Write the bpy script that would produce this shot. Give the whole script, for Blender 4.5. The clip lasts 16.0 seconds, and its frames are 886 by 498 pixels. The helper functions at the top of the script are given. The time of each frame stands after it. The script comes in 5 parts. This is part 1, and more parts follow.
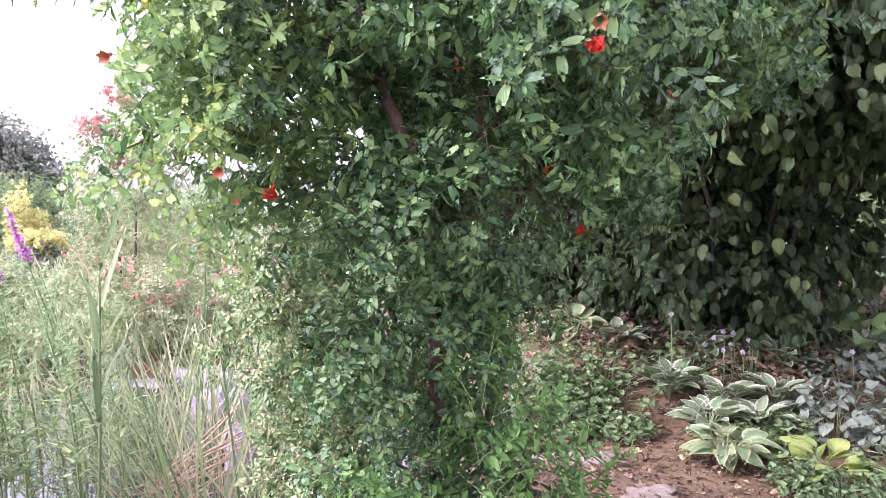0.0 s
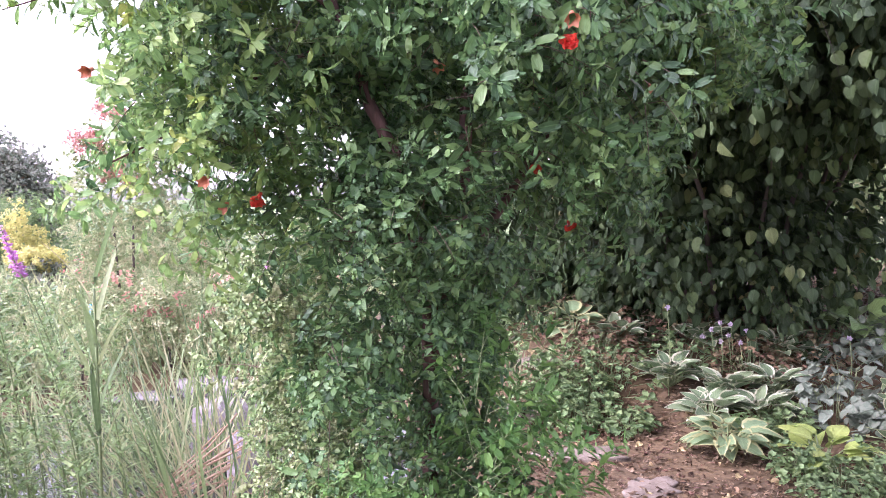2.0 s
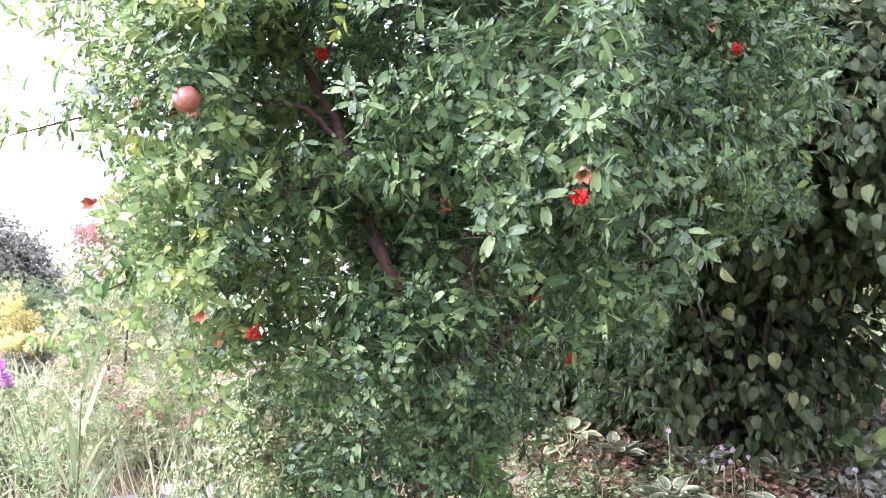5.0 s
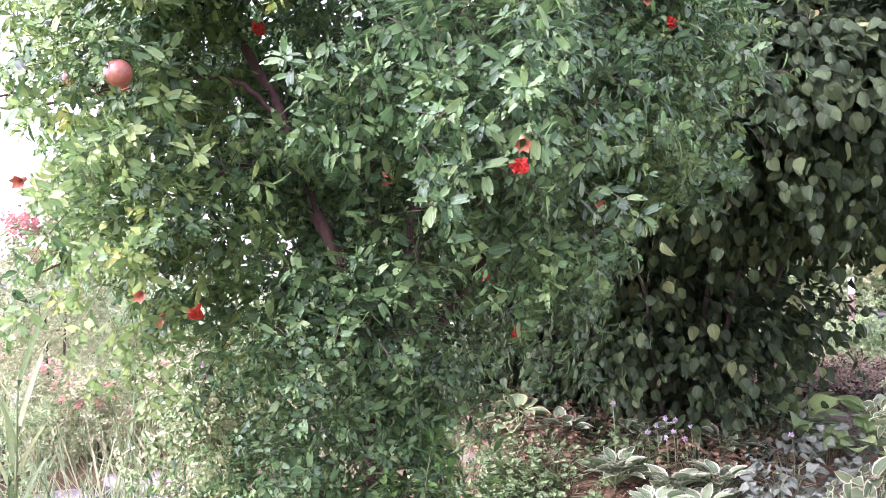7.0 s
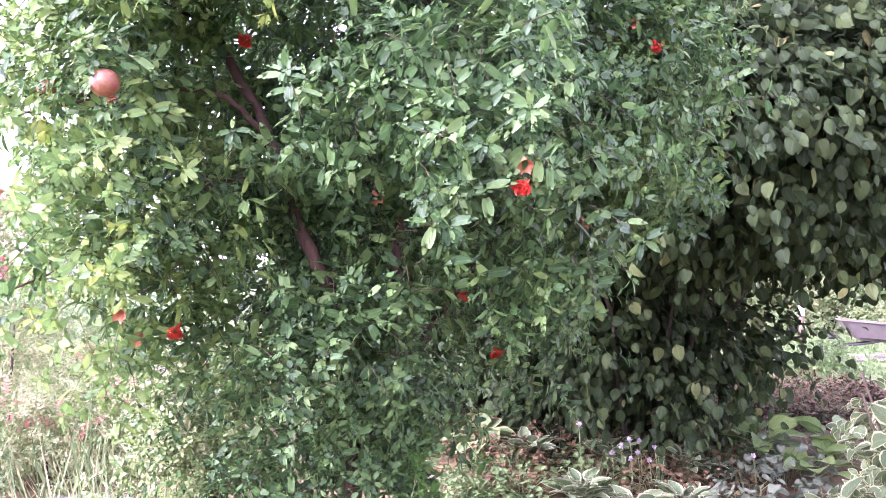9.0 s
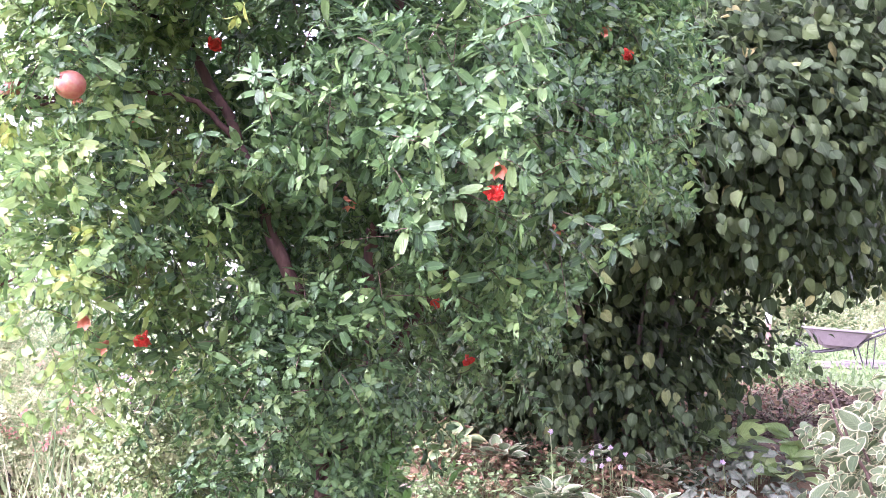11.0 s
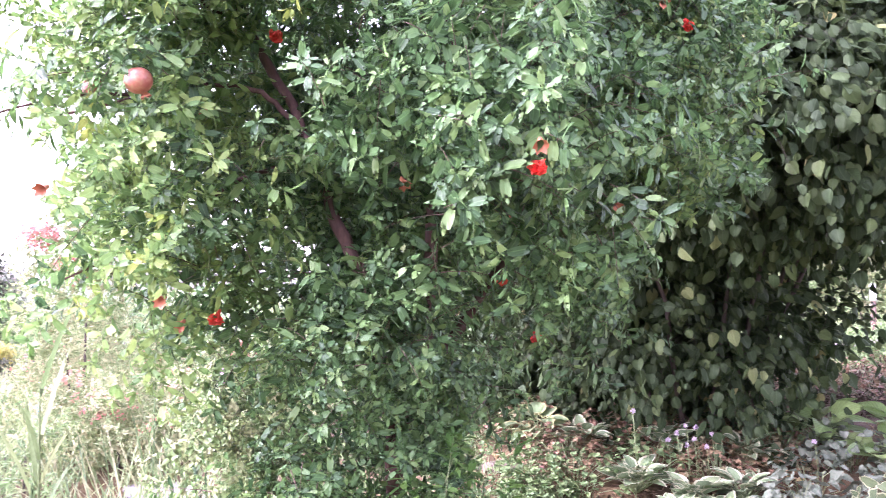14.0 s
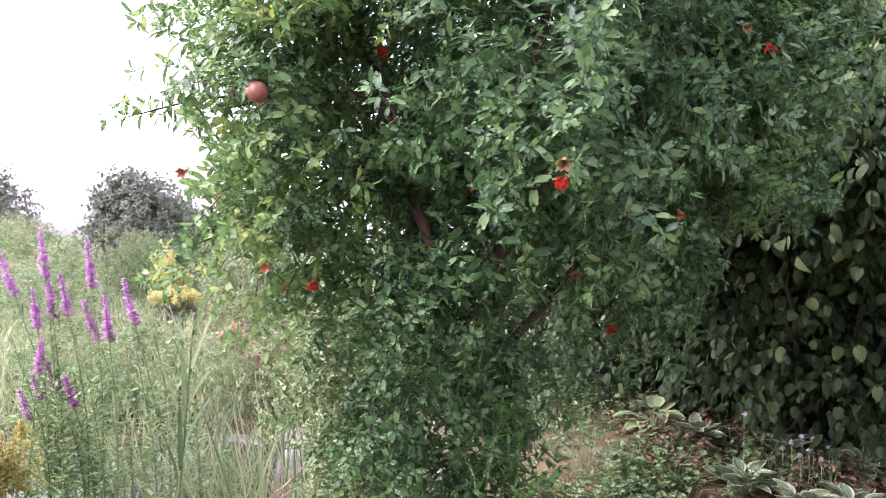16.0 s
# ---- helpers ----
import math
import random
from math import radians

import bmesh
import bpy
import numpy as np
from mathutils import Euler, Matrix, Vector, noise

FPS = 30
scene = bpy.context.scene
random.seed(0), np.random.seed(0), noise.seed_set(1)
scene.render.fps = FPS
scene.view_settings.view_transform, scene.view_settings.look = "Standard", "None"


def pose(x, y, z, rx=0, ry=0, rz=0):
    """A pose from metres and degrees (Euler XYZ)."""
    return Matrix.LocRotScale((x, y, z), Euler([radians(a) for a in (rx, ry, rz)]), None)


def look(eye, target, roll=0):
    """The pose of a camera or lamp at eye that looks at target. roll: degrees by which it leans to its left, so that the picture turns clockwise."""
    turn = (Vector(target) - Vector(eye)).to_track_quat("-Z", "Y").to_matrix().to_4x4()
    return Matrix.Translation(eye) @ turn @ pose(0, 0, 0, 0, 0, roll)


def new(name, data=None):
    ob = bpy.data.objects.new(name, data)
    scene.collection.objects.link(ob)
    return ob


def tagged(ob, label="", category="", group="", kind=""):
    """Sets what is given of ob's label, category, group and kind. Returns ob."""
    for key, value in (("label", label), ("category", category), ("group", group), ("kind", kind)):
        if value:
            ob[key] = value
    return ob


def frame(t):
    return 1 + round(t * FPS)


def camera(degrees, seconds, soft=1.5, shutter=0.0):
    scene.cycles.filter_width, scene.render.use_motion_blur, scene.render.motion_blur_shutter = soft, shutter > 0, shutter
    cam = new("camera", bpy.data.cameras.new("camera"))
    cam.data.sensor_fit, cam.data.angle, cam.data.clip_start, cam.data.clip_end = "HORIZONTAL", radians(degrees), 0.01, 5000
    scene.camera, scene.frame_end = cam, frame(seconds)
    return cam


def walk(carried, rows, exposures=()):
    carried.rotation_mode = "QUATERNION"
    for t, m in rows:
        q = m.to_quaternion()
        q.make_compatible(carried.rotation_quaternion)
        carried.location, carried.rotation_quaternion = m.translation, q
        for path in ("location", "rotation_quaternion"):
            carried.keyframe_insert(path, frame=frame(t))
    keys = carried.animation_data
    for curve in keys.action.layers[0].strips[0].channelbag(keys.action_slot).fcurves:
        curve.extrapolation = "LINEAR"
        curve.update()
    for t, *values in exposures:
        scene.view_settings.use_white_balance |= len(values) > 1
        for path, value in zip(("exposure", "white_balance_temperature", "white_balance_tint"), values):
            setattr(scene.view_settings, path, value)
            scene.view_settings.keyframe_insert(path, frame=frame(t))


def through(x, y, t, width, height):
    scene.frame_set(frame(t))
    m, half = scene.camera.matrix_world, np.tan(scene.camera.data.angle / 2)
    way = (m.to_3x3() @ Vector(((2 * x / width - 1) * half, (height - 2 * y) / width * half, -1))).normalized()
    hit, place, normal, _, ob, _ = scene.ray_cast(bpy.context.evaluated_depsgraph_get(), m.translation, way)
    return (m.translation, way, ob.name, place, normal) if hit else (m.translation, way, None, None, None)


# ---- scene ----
cam = camera(56.1, 16.0, soft=0.8, shutter=0.2)
PATH = [
    (0, (0.141, -0.094, 1.497), (0.02, 1.897, 1.349), 0.5),
    (0.5, (0.128, -0.088, 1.514), (0.04, 1.904, 1.366), -1.8),
    (1, (0.173, -0.111, 1.497), (0.085, 1.883, 1.376), -1.7),
    (1.5, (0.188, -0.093, 1.49), (0.099, 1.901, 1.357), -1.6),
    (2, (0.177, -0.111, 1.493), (0.055, 1.881, 1.351), -1.6),
    (2.5, (0.165, -0.104, 1.49), (-0.001, 1.884, 1.354), -1.7),
    (3, (0.179, -0.087, 1.497), (0.043, 1.905, 1.384), -0.9),
    (3.5, (0.168, -0.104, 1.626), (0.053, 1.89, 1.715), 0.2),
    (3.7, (0.16, -0.093, 1.651), (0.038, 1.9, 1.771), 0.4),
    (5.8, (0.172, -0.05, 1.579), (0.083, 1.947, 1.629), 0.9),
    (6, (0.18, -0.046, 1.577), (0.136, 1.953, 1.622), 0.9),
    (6.5, (0.181, -0.058, 1.587), (0.235, 1.94, 1.629), -0.3),
    (7, (0.169, -0.061, 1.58), (0.185, 1.939, 1.626), -0.9),
    (7.5, (0.18, -0.058, 1.584), (0.194, 1.942, 1.633), -0.9),
    (8, (0.163, -0.053, 1.582), (0.176, 1.947, 1.638), -0.5),
    (8.5, (0.121, -0.027, 1.593), (0.191, 1.971, 1.66), -0.1),
    (9, (0.081, -0.02, 1.592), (0.208, 1.974, 1.677), -0.2),
    (11.5, (0.08, -0.005, 1.587), (0.276, 1.983, 1.692), -0.2),
    (12, (0.09, -0.004, 1.589), (0.29, 1.984, 1.693), -0.7),
    (12.5, (0.102, 0.007, 1.585), (0.401, 1.982, 1.686), -1.1),
    (13, (0.11, 0.003, 1.584), (0.481, 1.966, 1.683), -1.1),
    (13.5, (0.135, -0.017, 1.584), (0.501, 1.947, 1.677), -1.3),
    (14, (0.164, -0.061, 1.564), (0.141, 1.937, 1.636), -1.4),
    (14.5, (0.193, -0.148, 1.579), (0.097, 1.848, 1.658), -1.7),
    (15, (0.209, -0.294, 1.565), (0.056, 1.7, 1.566), 0.5),
    (15.2, (0.235, -0.313, 1.575), (0.031, 1.676, 1.581), 0.4),
    (15.5, (0.33, -0.348, 1.58), (-0.097, 1.606, 1.58), 1.5),
    (16, (0.501, -0.369, 1.592), (0.064, 1.583, 1.609), 3.5),
]
EXPOSURES = [(0.0, 2.78, 5750, 51), (2.5, 2.68, 5750, 51), (3.5, 2.98, 5750, 53), (6.0, 3.15, 5750, 58), (6.5, 3.3, 5720, 59), (7.1, 3.0, 5750, 58), (8.0, 3.02, 5750, 58), (9.0, 3.3, 5740, 59), (11.5, 3.5, 5740, 61), (12.5, 3.7, 5740, 61), (13.5, 3.85, 5740, 61), (14.0, 3.42, 5740, 58), (14.5, 2.82, 5780, 51), (16.0, 2.34, 5880, 44)]
walk(cam, [(t, look(eye, target, roll)) for t, eye, target, roll in PATH], EXPOSURES)

# ---- light ----
world = bpy.data.worlds.new("overcast_sky")
scene.world = world
world.use_nodes = True
wn, wl = world.node_tree.nodes, world.node_tree.links
wn.clear()
sky = wn.new("ShaderNodeTexSky")
sky.sky_type = "NISHITA"
sky.sun_disc = False
sky.sun_elevation, sky.sun_rotation = radians(42), radians(-110)
sky.air_density, sky.dust_density, sky.ozone_density = 1.4, 2.5, 1.0
pale = wn.new("ShaderNodeHueSaturation")
pale.inputs["Saturation"].default_value = 0.22
back = wn.new("ShaderNodeBackground")
back.inputs["Strength"].default_value = 0.15
wout = wn.new("ShaderNodeOutputWorld")
wl.new(sky.outputs["Color"], pale.inputs["Color"])
wl.new(pale.outputs["Color"], back.inputs["Color"])
wl.new(back.outputs["Background"], wout.inputs["Surface"])
sun = new("sun", bpy.data.lights.new("sun", "SUN"))
sun.data.energy, sun.data.angle, sun.data.color = 0.75, radians(40), (1.0, 0.95, 0.88)
sun.matrix_world = look((-6, -1.4, 5.8), (0, 0, 0))


# ---- materials ----
def nodes_of(name):
    mat = bpy.data.materials.new(name)
    mat.use_nodes = True
    n, l = mat.node_tree.nodes, mat.node_tree.links
    n.clear()
    return mat, n, l


def ramp(n, stops):
    r = n.new("ShaderNodeValToRGB")
    e = r.color_ramp.elements
    while len(e) < len(stops):
        e.new(0.5)
    for el, (p, c) in zip(e, stops):
        el.position, el.color = p, (*c, 1)
    return r


def leaf_mat(name, cols, gloss=0.38, through=0.3, margin=None, edge=0.3, rib=0.25, silver=None, wax=0.3, glow=1.7, veins=0.0):
    """A leaf: colour varies from leaf to leaf and over the blade, with a paler midrib and, if asked, a pale margin."""
    mat, n, l = nodes_of(name)
    geo, oi, uv = n.new("ShaderNodeNewGeometry"), n.new("ShaderNodeObjectInfo"), n.new("ShaderNodeUVMap")
    add = n.new("ShaderNodeMath"); add.operation = "ADD"
    fr = n.new("ShaderNodeMath"); fr.operation = "FRACT"
    l.new(geo.outputs["Random Per Island"], add.inputs[0]); l.new(oi.outputs["Random"], add.inputs[1])
    l.new(add.outputs[0], fr.inputs[0])
    k = len(cols)
    cr = ramp(n, [(i / max(1, k - 1), c) for i, c in enumerate(cols)])
    l.new(fr.outputs[0], cr.inputs["Fac"])
    col = cr.outputs["Color"]
    # mottling over the blade
    pos = n.new("ShaderNodeTexCoord")
    no = n.new("ShaderNodeTexNoise"); no.inputs["Scale"].default_value = 60; no.inputs["Detail"].default_value = 3
    l.new(pos.outputs["Object"], no.inputs["Vector"])
    hsv = n.new("ShaderNodeHueSaturation")
    mr = n.new("ShaderNodeMapRange"); mr.inputs["To Min"].default_value, mr.inputs["To Max"].default_value = 0.75, 1.3
    l.new(no.outputs["Fac"], mr.inputs["Value"]); l.new(mr.outputs[0], hsv.inputs["Value"]); l.new(col, hsv.inputs["Color"])
    col = hsv.outputs["Color"]
    sep = n.new("ShaderNodeSeparateXYZ"); l.new(uv.outputs["UV"], sep.inputs[0])
    # distance from the midrib, 0 to 1
    m1 = n.new("ShaderNodeMath"); m1.operation = "SUBTRACT"; m1.inputs[1].default_value = 0.5; l.new(sep.outputs["Y"], m1.inputs[0])
    m2 = n.new("ShaderNodeMath"); m2.operation = "ABSOLUTE"; l.new(m1.outputs[0], m2.inputs[0])
    m3 = n.new("ShaderNodeMath"); m3.operation = "MULTIPLY"; m3.inputs[1].default_value = 2; l.new(m2.outputs[0], m3.inputs[0])

    def mixed(fac, a, b):
        mx = n.new("ShaderNodeMix"); mx.data_type = "RGBA"
        l.new(fac, mx.inputs[0]); l.new(a, mx.inputs[6])
        if isinstance(b, tuple):
            mx.inputs[7].default_value = (*b, 1)
        else:
            l.new(b, mx.inputs[7])
        return mx.outputs[2]

    if rib:
        rr = n.new("ShaderNodeMapRange"); rr.inputs["From Min"].default_value, rr.inputs["From Max"].default_value = 0.0, 0.16
        rr.inputs["To Min"].default_value, rr.inputs["To Max"].default_value = rib, 0.0
        l.new(m3.outputs[0], rr.inputs["Value"])
        pale_rib = tuple(min(1, c * 1.8 + 0.04) for c in cols[len(cols) // 2])
        col = mixed(rr.outputs[0], col, pale_rib)
    if silver:
        sn = n.new("ShaderNodeTexNoise"); sn.inputs["Scale"].default_value = 35; sn.inputs["Detail"].default_value = 4
        l.new(pos.outputs["Object"], sn.inputs["Vector"])
        sr = ramp(n, [(0.42, (0, 0, 0)), (0.55, (1, 1, 1))]); l.new(sn.outputs["Fac"], sr.inputs["Fac"])
        col = mixed(sr.outputs["Color"], col, silver)
    if margin:
        wob = n.new("ShaderNodeTexNoise"); wob.inputs["Scale"].default_value = 45
        l.new(pos.outputs["Object"], wob.inputs["Vector"])
        w1 = n.new("ShaderNodeMath"); w1.operation = "MULTIPLY_ADD"; w1.inputs[1].default_value = 0.35
        l.new(wob.outputs["Fac"], w1.inputs[0]); l.new(m3.outputs[0], w1.inputs[2])
        # the tip and the base end in the margin too
        u1 = n.new("ShaderNodeMath"); u1.operation = "SUBTRACT"; u1.inputs[1].default_value = 0.5; l.new(sep.outputs["X"], u1.inputs[0])
        u2 = n.new("ShaderNodeMath"); u2.operation = "ABSOLUTE"; l.new(u1.outputs[0], u2.inputs[0])
        u3 = n.new("ShaderNodeMath"); u3.operation = "MULTIPLY_ADD"; u3.inputs[1].default_value = 2.1; u3.inputs[2].default_value = 0.12
        l.new(u2.outputs[0], u3.inputs[0])
        mxx = n.new("ShaderNodeMath"); mxx.operation = "MAXIMUM"; l.new(w1.outputs[0], mxx.inputs[0]); l.new(u3.outputs[0], mxx.inputs[1])
        er = n.new("ShaderNodeMapRange"); er.inputs["From Min"].default_value = 1.12 - edge; er.inputs["From Max"].default_value = 1.2 - edge
        l.new(mxx.outputs[0], er.inputs["Value"])
        col = mixed(er.outputs[0], col, margin)
    # side veins as relief
    wv = n.new("ShaderNodeMath"); wv.operation = "MULTIPLY_ADD"; wv.inputs[1].default_value = -0.45
    l.new(m3.outputs[0], wv.inputs[0]); l.new(sep.outputs["X"], wv.inputs[2])
    ws = n.new("ShaderNodeMath"); ws.operation = "MULTIPLY"; ws.inputs[1].default_value = 50; l.new(wv.outputs[0], ws.inputs[0])
    wsin = n.new("ShaderNodeMath"); wsin.operation = "SINE"; l.new(ws.outputs[0], wsin.inputs[0])
    if veins:
        vr = n.new("ShaderNodeMapRange"); vr.inputs["From Min"].default_value, vr.inputs["From Max"].default_value = 0.55, 1.0
        vr.inputs["To Max"].default_value = veins
        l.new(wsin.outputs[0], vr.inputs["Value"])
        col = mixed(vr.outputs[0], col, tuple(min(1, c * 1.9 + 0.02) for c in cols[len(cols) // 2]))
    bump = n.new("ShaderNodeBump"); bump.inputs["Strength"].default_value = 0.25 + 0.6 * veins; bump.inputs["Distance"].default_value = 0.002
    l.new(wsin.outputs[0], bump.inputs["Height"])
    pb = n.new("ShaderNodeBsdfPrincipled")
    pb.inputs["Roughness"].default_value = gloss
    pb.inputs["Specular IOR Level"].default_value = wax
    l.new(col, pb.inputs["Base Color"]); l.new(bump.outputs["Normal"], pb.inputs["Normal"])
    tr = n.new("ShaderNodeBsdfTranslucent")
    th = n.new("ShaderNodeHueSaturation"); th.inputs["Hue"].default_value = 0.495; th.inputs["Saturation"].default_value = 1.0; th.inputs["Value"].default_value = glow
    l.new(col, th.inputs["Color"]); l.new(th.outputs["Color"], tr.inputs["Color"])
    ms = n.new("ShaderNodeMixShader"); ms.inputs[0].default_value = through
    l.new(pb.outputs[0], ms.inputs[1]); l.new(tr.outputs[0], ms.inputs[2])
    out = n.new("ShaderNodeOutputMaterial"); l.new(ms.outputs[0], out.inputs["Surface"])
    return mat


def rough_mat(name, stops, scale=8.0, rough=0.85, bump=0.4, dist=0.01, fine=6.0, metal=0.0, stretch=(1, 1, 1)):
    """Stone, bark, soil, painted metal: two scales of noise in colour and relief."""
    mat, n, l = nodes_of(name)
    tc, mp = n.new("ShaderNodeTexCoord"), n.new("ShaderNodeMapping")
    mp.inputs["Scale"].default_value = stretch
    l.new(tc.outputs["Object"], mp.inputs["Vector"])
    a, b = n.new("ShaderNodeTexNoise"), n.new("ShaderNodeTexNoise")
    a.inputs["Scale"].default_value, a.inputs["Detail"].default_value = scale, 6
    b.inputs["Scale"].default_value, b.inputs["Detail"].default_value = scale * fine, 4
    l.new(mp.outputs[0], a.inputs["Vector"]); l.new(mp.outputs[0], b.inputs["Vector"])
    av = n.new("ShaderNodeMath"); av.operation = "MULTIPLY_ADD"; av.inputs[1].default_value = 0.55
    hb = n.new("ShaderNodeMath"); hb.operation = "MULTIPLY"; hb.inputs[1].default_value = 0.45
    l.new(b.outputs["Fac"], hb.inputs[0]); l.new(a.outputs["Fac"], av.inputs[0]); l.new(hb.outputs[0], av.inputs[2])
    oi = n.new("ShaderNodeObjectInfo")
    jit = n.new("ShaderNodeMapRange"); jit.inputs["To Min"].default_value, jit.inputs["To Max"].default_value = -0.06, 0.06
    l.new(oi.outputs["Random"], jit.inputs["Value"])
    ad = n.new("ShaderNodeMath"); l.new(av.outputs[0], ad.inputs[0]); l.new(jit.outputs[0], ad.inputs[1])
    cr = ramp(n, stops); l.new(ad.outputs[0], cr.inputs["Fac"])
    bp = n.new("ShaderNodeBump"); bp.inputs["Strength"].default_value, bp.inputs["Distance"].default_value = bump, dist
    l.new(av.outputs[0], bp.inputs["Height"])
    pb = n.new("ShaderNodeBsdfPrincipled")
    pb.inputs["Roughness"].default_value, pb.inputs["Metallic"].default_value = rough, metal
    l.new(cr.outputs["Color"], pb.inputs["Base Color"]); l.new(bp.outputs["Normal"], pb.inputs["Normal"])
    out = n.new("ShaderNodeOutputMaterial"); l.new(pb.outputs[0], out.inputs["Surface"])
    return mat


POM = leaf_mat("pomegranate_leaf", [(0.027, 0.068, 0.025), (0.053, 0.123, 0.041), (0.088, 0.182, 0.058), (0.143, 0.24, 0.078)], gloss=0.42, through=0.3, wax=0.4, glow=1.8)
# pale leaf colour also stands in for backlight at the crown's bright edges
POM_YOUNG_BACKLIT = leaf_mat("young_backlit_leaf", [(0.088, 0.18, 0.054), (0.145, 0.255, 0.077), (0.24, 0.34, 0.1)], gloss=0.4, through=0.38, wax=0.35)
POM_FOOT = leaf_mat("fresh_pomegranate_leaf", [(0.05, 0.13, 0.032), (0.085, 0.195, 0.046), (0.14, 0.265, 0.066)], gloss=0.42, through=0.35, wax=0.32)
YELLOWING = leaf_mat("yellowing_leaf", [(0.17, 0.27, 0.058), (0.23, 0.315, 0.068), (0.31, 0.345, 0.09)], gloss=0.45, through=0.4)
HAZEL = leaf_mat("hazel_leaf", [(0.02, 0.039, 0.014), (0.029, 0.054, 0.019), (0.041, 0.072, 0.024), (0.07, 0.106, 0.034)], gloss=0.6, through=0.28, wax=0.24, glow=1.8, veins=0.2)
HAZEL_YELLOW = leaf_mat("yellowed_hazel_leaf", [(0.12, 0.165, 0.06), (0.17, 0.21, 0.075), (0.24, 0.22, 0.085)], gloss=0.6, through=0.3, veins=0.25)
DOGWOOD = leaf_mat("variegated_dogwood_leaf", [(0.085, 0.135, 0.062), (0.115, 0.17, 0.078), (0.15, 0.205, 0.096)], gloss=0.6, through=0.25, margin=(0.47, 0.49, 0.29), edge=0.2, wax=0.22, veins=0.25)
HOSTA = leaf_mat("white_edged_hosta_leaf", [(0.09, 0.145, 0.07), (0.115, 0.175, 0.085), (0.15, 0.21, 0.1)], gloss=0.55, through=0.2, margin=(0.4, 0.42, 0.28), edge=0.22, veins=0.25)
HOSTA_CREAM = leaf_mat("cream_edged_hosta_leaf", [(0.12, 0.19, 0.09), (0.15, 0.23, 0.105)], gloss=0.45, through=0.2, margin=(0.29, 0.31, 0.14), edge=0.28)
HOSTA_GOLD = leaf_mat("golden_hosta_leaf", [(0.21, 0.285, 0.07), (0.27, 0.34, 0.09)], gloss=0.55, through=0.25)
HOSTA_GREEN = leaf_mat("green_hosta_leaf", [(0.12, 0.205, 0.062), (0.155, 0.25, 0.08), (0.21, 0.3, 0.1)], gloss=0.5, through=0.25, veins=0.25)
SILVER = leaf_mat("silver_leaf", [(0.08, 0.115, 0.07), (0.115, 0.15, 0.1)], gloss=0.75, through=0.12, silver=(0.14, 0.17, 0.115))
HERB = leaf_mat("herb_leaf", [(0.085, 0.15, 0.058), (0.13, 0.21, 0.078), (0.19, 0.27, 0.105)], gloss=0.55, through=0.3)
DRY = leaf_mat("dry_leaf", [(0.3, 0.2, 0.11), (0.38, 0.29, 0.15), (0.42, 0.36, 0.17), (0.22, 0.13, 0.08)], gloss=0.8, through=0.2)
RUST = leaf_mat("bronze_leaf", [(0.16, 0.09, 0.06), (0.2, 0.14, 0.07), (0.12, 0.13, 0.06)], gloss=0.6, through=0.2)
REED = leaf_mat("reed_blade", [(0.07, 0.118, 0.046), (0.11, 0.172, 0.066), (0.16, 0.225, 0.09), (0.23, 0.27, 0.125), (0.32, 0.305, 0.17)], gloss=0.5, through=0.3, rib=0.1)
STRAW = leaf_mat("straw_blade", [(0.32, 0.25, 0.15), (0.4, 0.32, 0.19), (0.27, 0.19, 0.12)], gloss=0.7, through=0.2, rib=0)
SHRUB = leaf_mat("small_shrub_leaf", [(0.12, 0.21, 0.085), (0.18, 0.28, 0.11), (0.27, 0.36, 0.15), (0.42, 0.45, 0.25)], gloss=0.28, through=0.3)
WILLOW = leaf_mat("loosestrife_leaf", [(0.14, 0.235, 0.085), (0.2, 0.31, 0.12), (0.28, 0.37, 0.155)], gloss=0.5, through=0.35)
GOLD = leaf_mat("golden_conifer", [(0.42, 0.42, 0.13), (0.56, 0.52, 0.2), (0.34, 0.37, 0.11)], gloss=0.7, through=0.35, rib=0)
FLORET = leaf_mat("goldenrod_floret", [(0.5, 0.44, 0.1), (0.6, 0.54, 0.2), (0.36, 0.38, 0.1)], gloss=0.7, through=0.35, rib=0)
# dark leaf colour lifted to put distance haze into the far plants
HAZED = leaf_mat("hazed_tree_leaf", [(0.13, 0.175, 0.11), (0.18, 0.22, 0.145), (0.26, 0.25, 0.185)], gloss=0.55, through=0.2)
SOFT = leaf_mat("meadow_leaf", [(0.16, 0.23, 0.1), (0.22, 0.285, 0.125), (0.29, 0.33, 0.16), (0.38, 0.38, 0.21)], gloss=0.65, through=0.3)
MAGENTA = leaf_mat("loosestrife_petal", [(0.6, 0.22, 0.55), (0.72, 0.36, 0.66), (0.8, 0.5, 0.74)], gloss=0.7, through=0.3, rib=0)
PINK = leaf_mat("pink_petal", [(0.46, 0.2, 0.16), (0.52, 0.27, 0.21), (0.46, 0.29, 0.21)], gloss=0.7, through=0.35, rib=0)
SALMON = leaf_mat("salmon_petal", [(0.52, 0.28, 0.2), (0.6, 0.38, 0.28)], gloss=0.7, through=0.35, rib=0)
RED = leaf_mat("pomegranate_petal", [(0.72, 0.09, 0.05), (0.82, 0.15, 0.085)], gloss=0.6, through=0.35, rib=0)
LILAC = leaf_mat("lilac_petal", [(0.5, 0.42, 0.5), (0.64, 0.57, 0.62)], gloss=0.7, through=0.3, rib=0)
CALYX_RED = rough_mat("scarlet_calyx", [(0.3, (0.62, 0.06, 0.035)), (0.7, (0.7, 0.11, 0.055))], scale=60, rough=0.4, bump=0.1, dist=0.001)
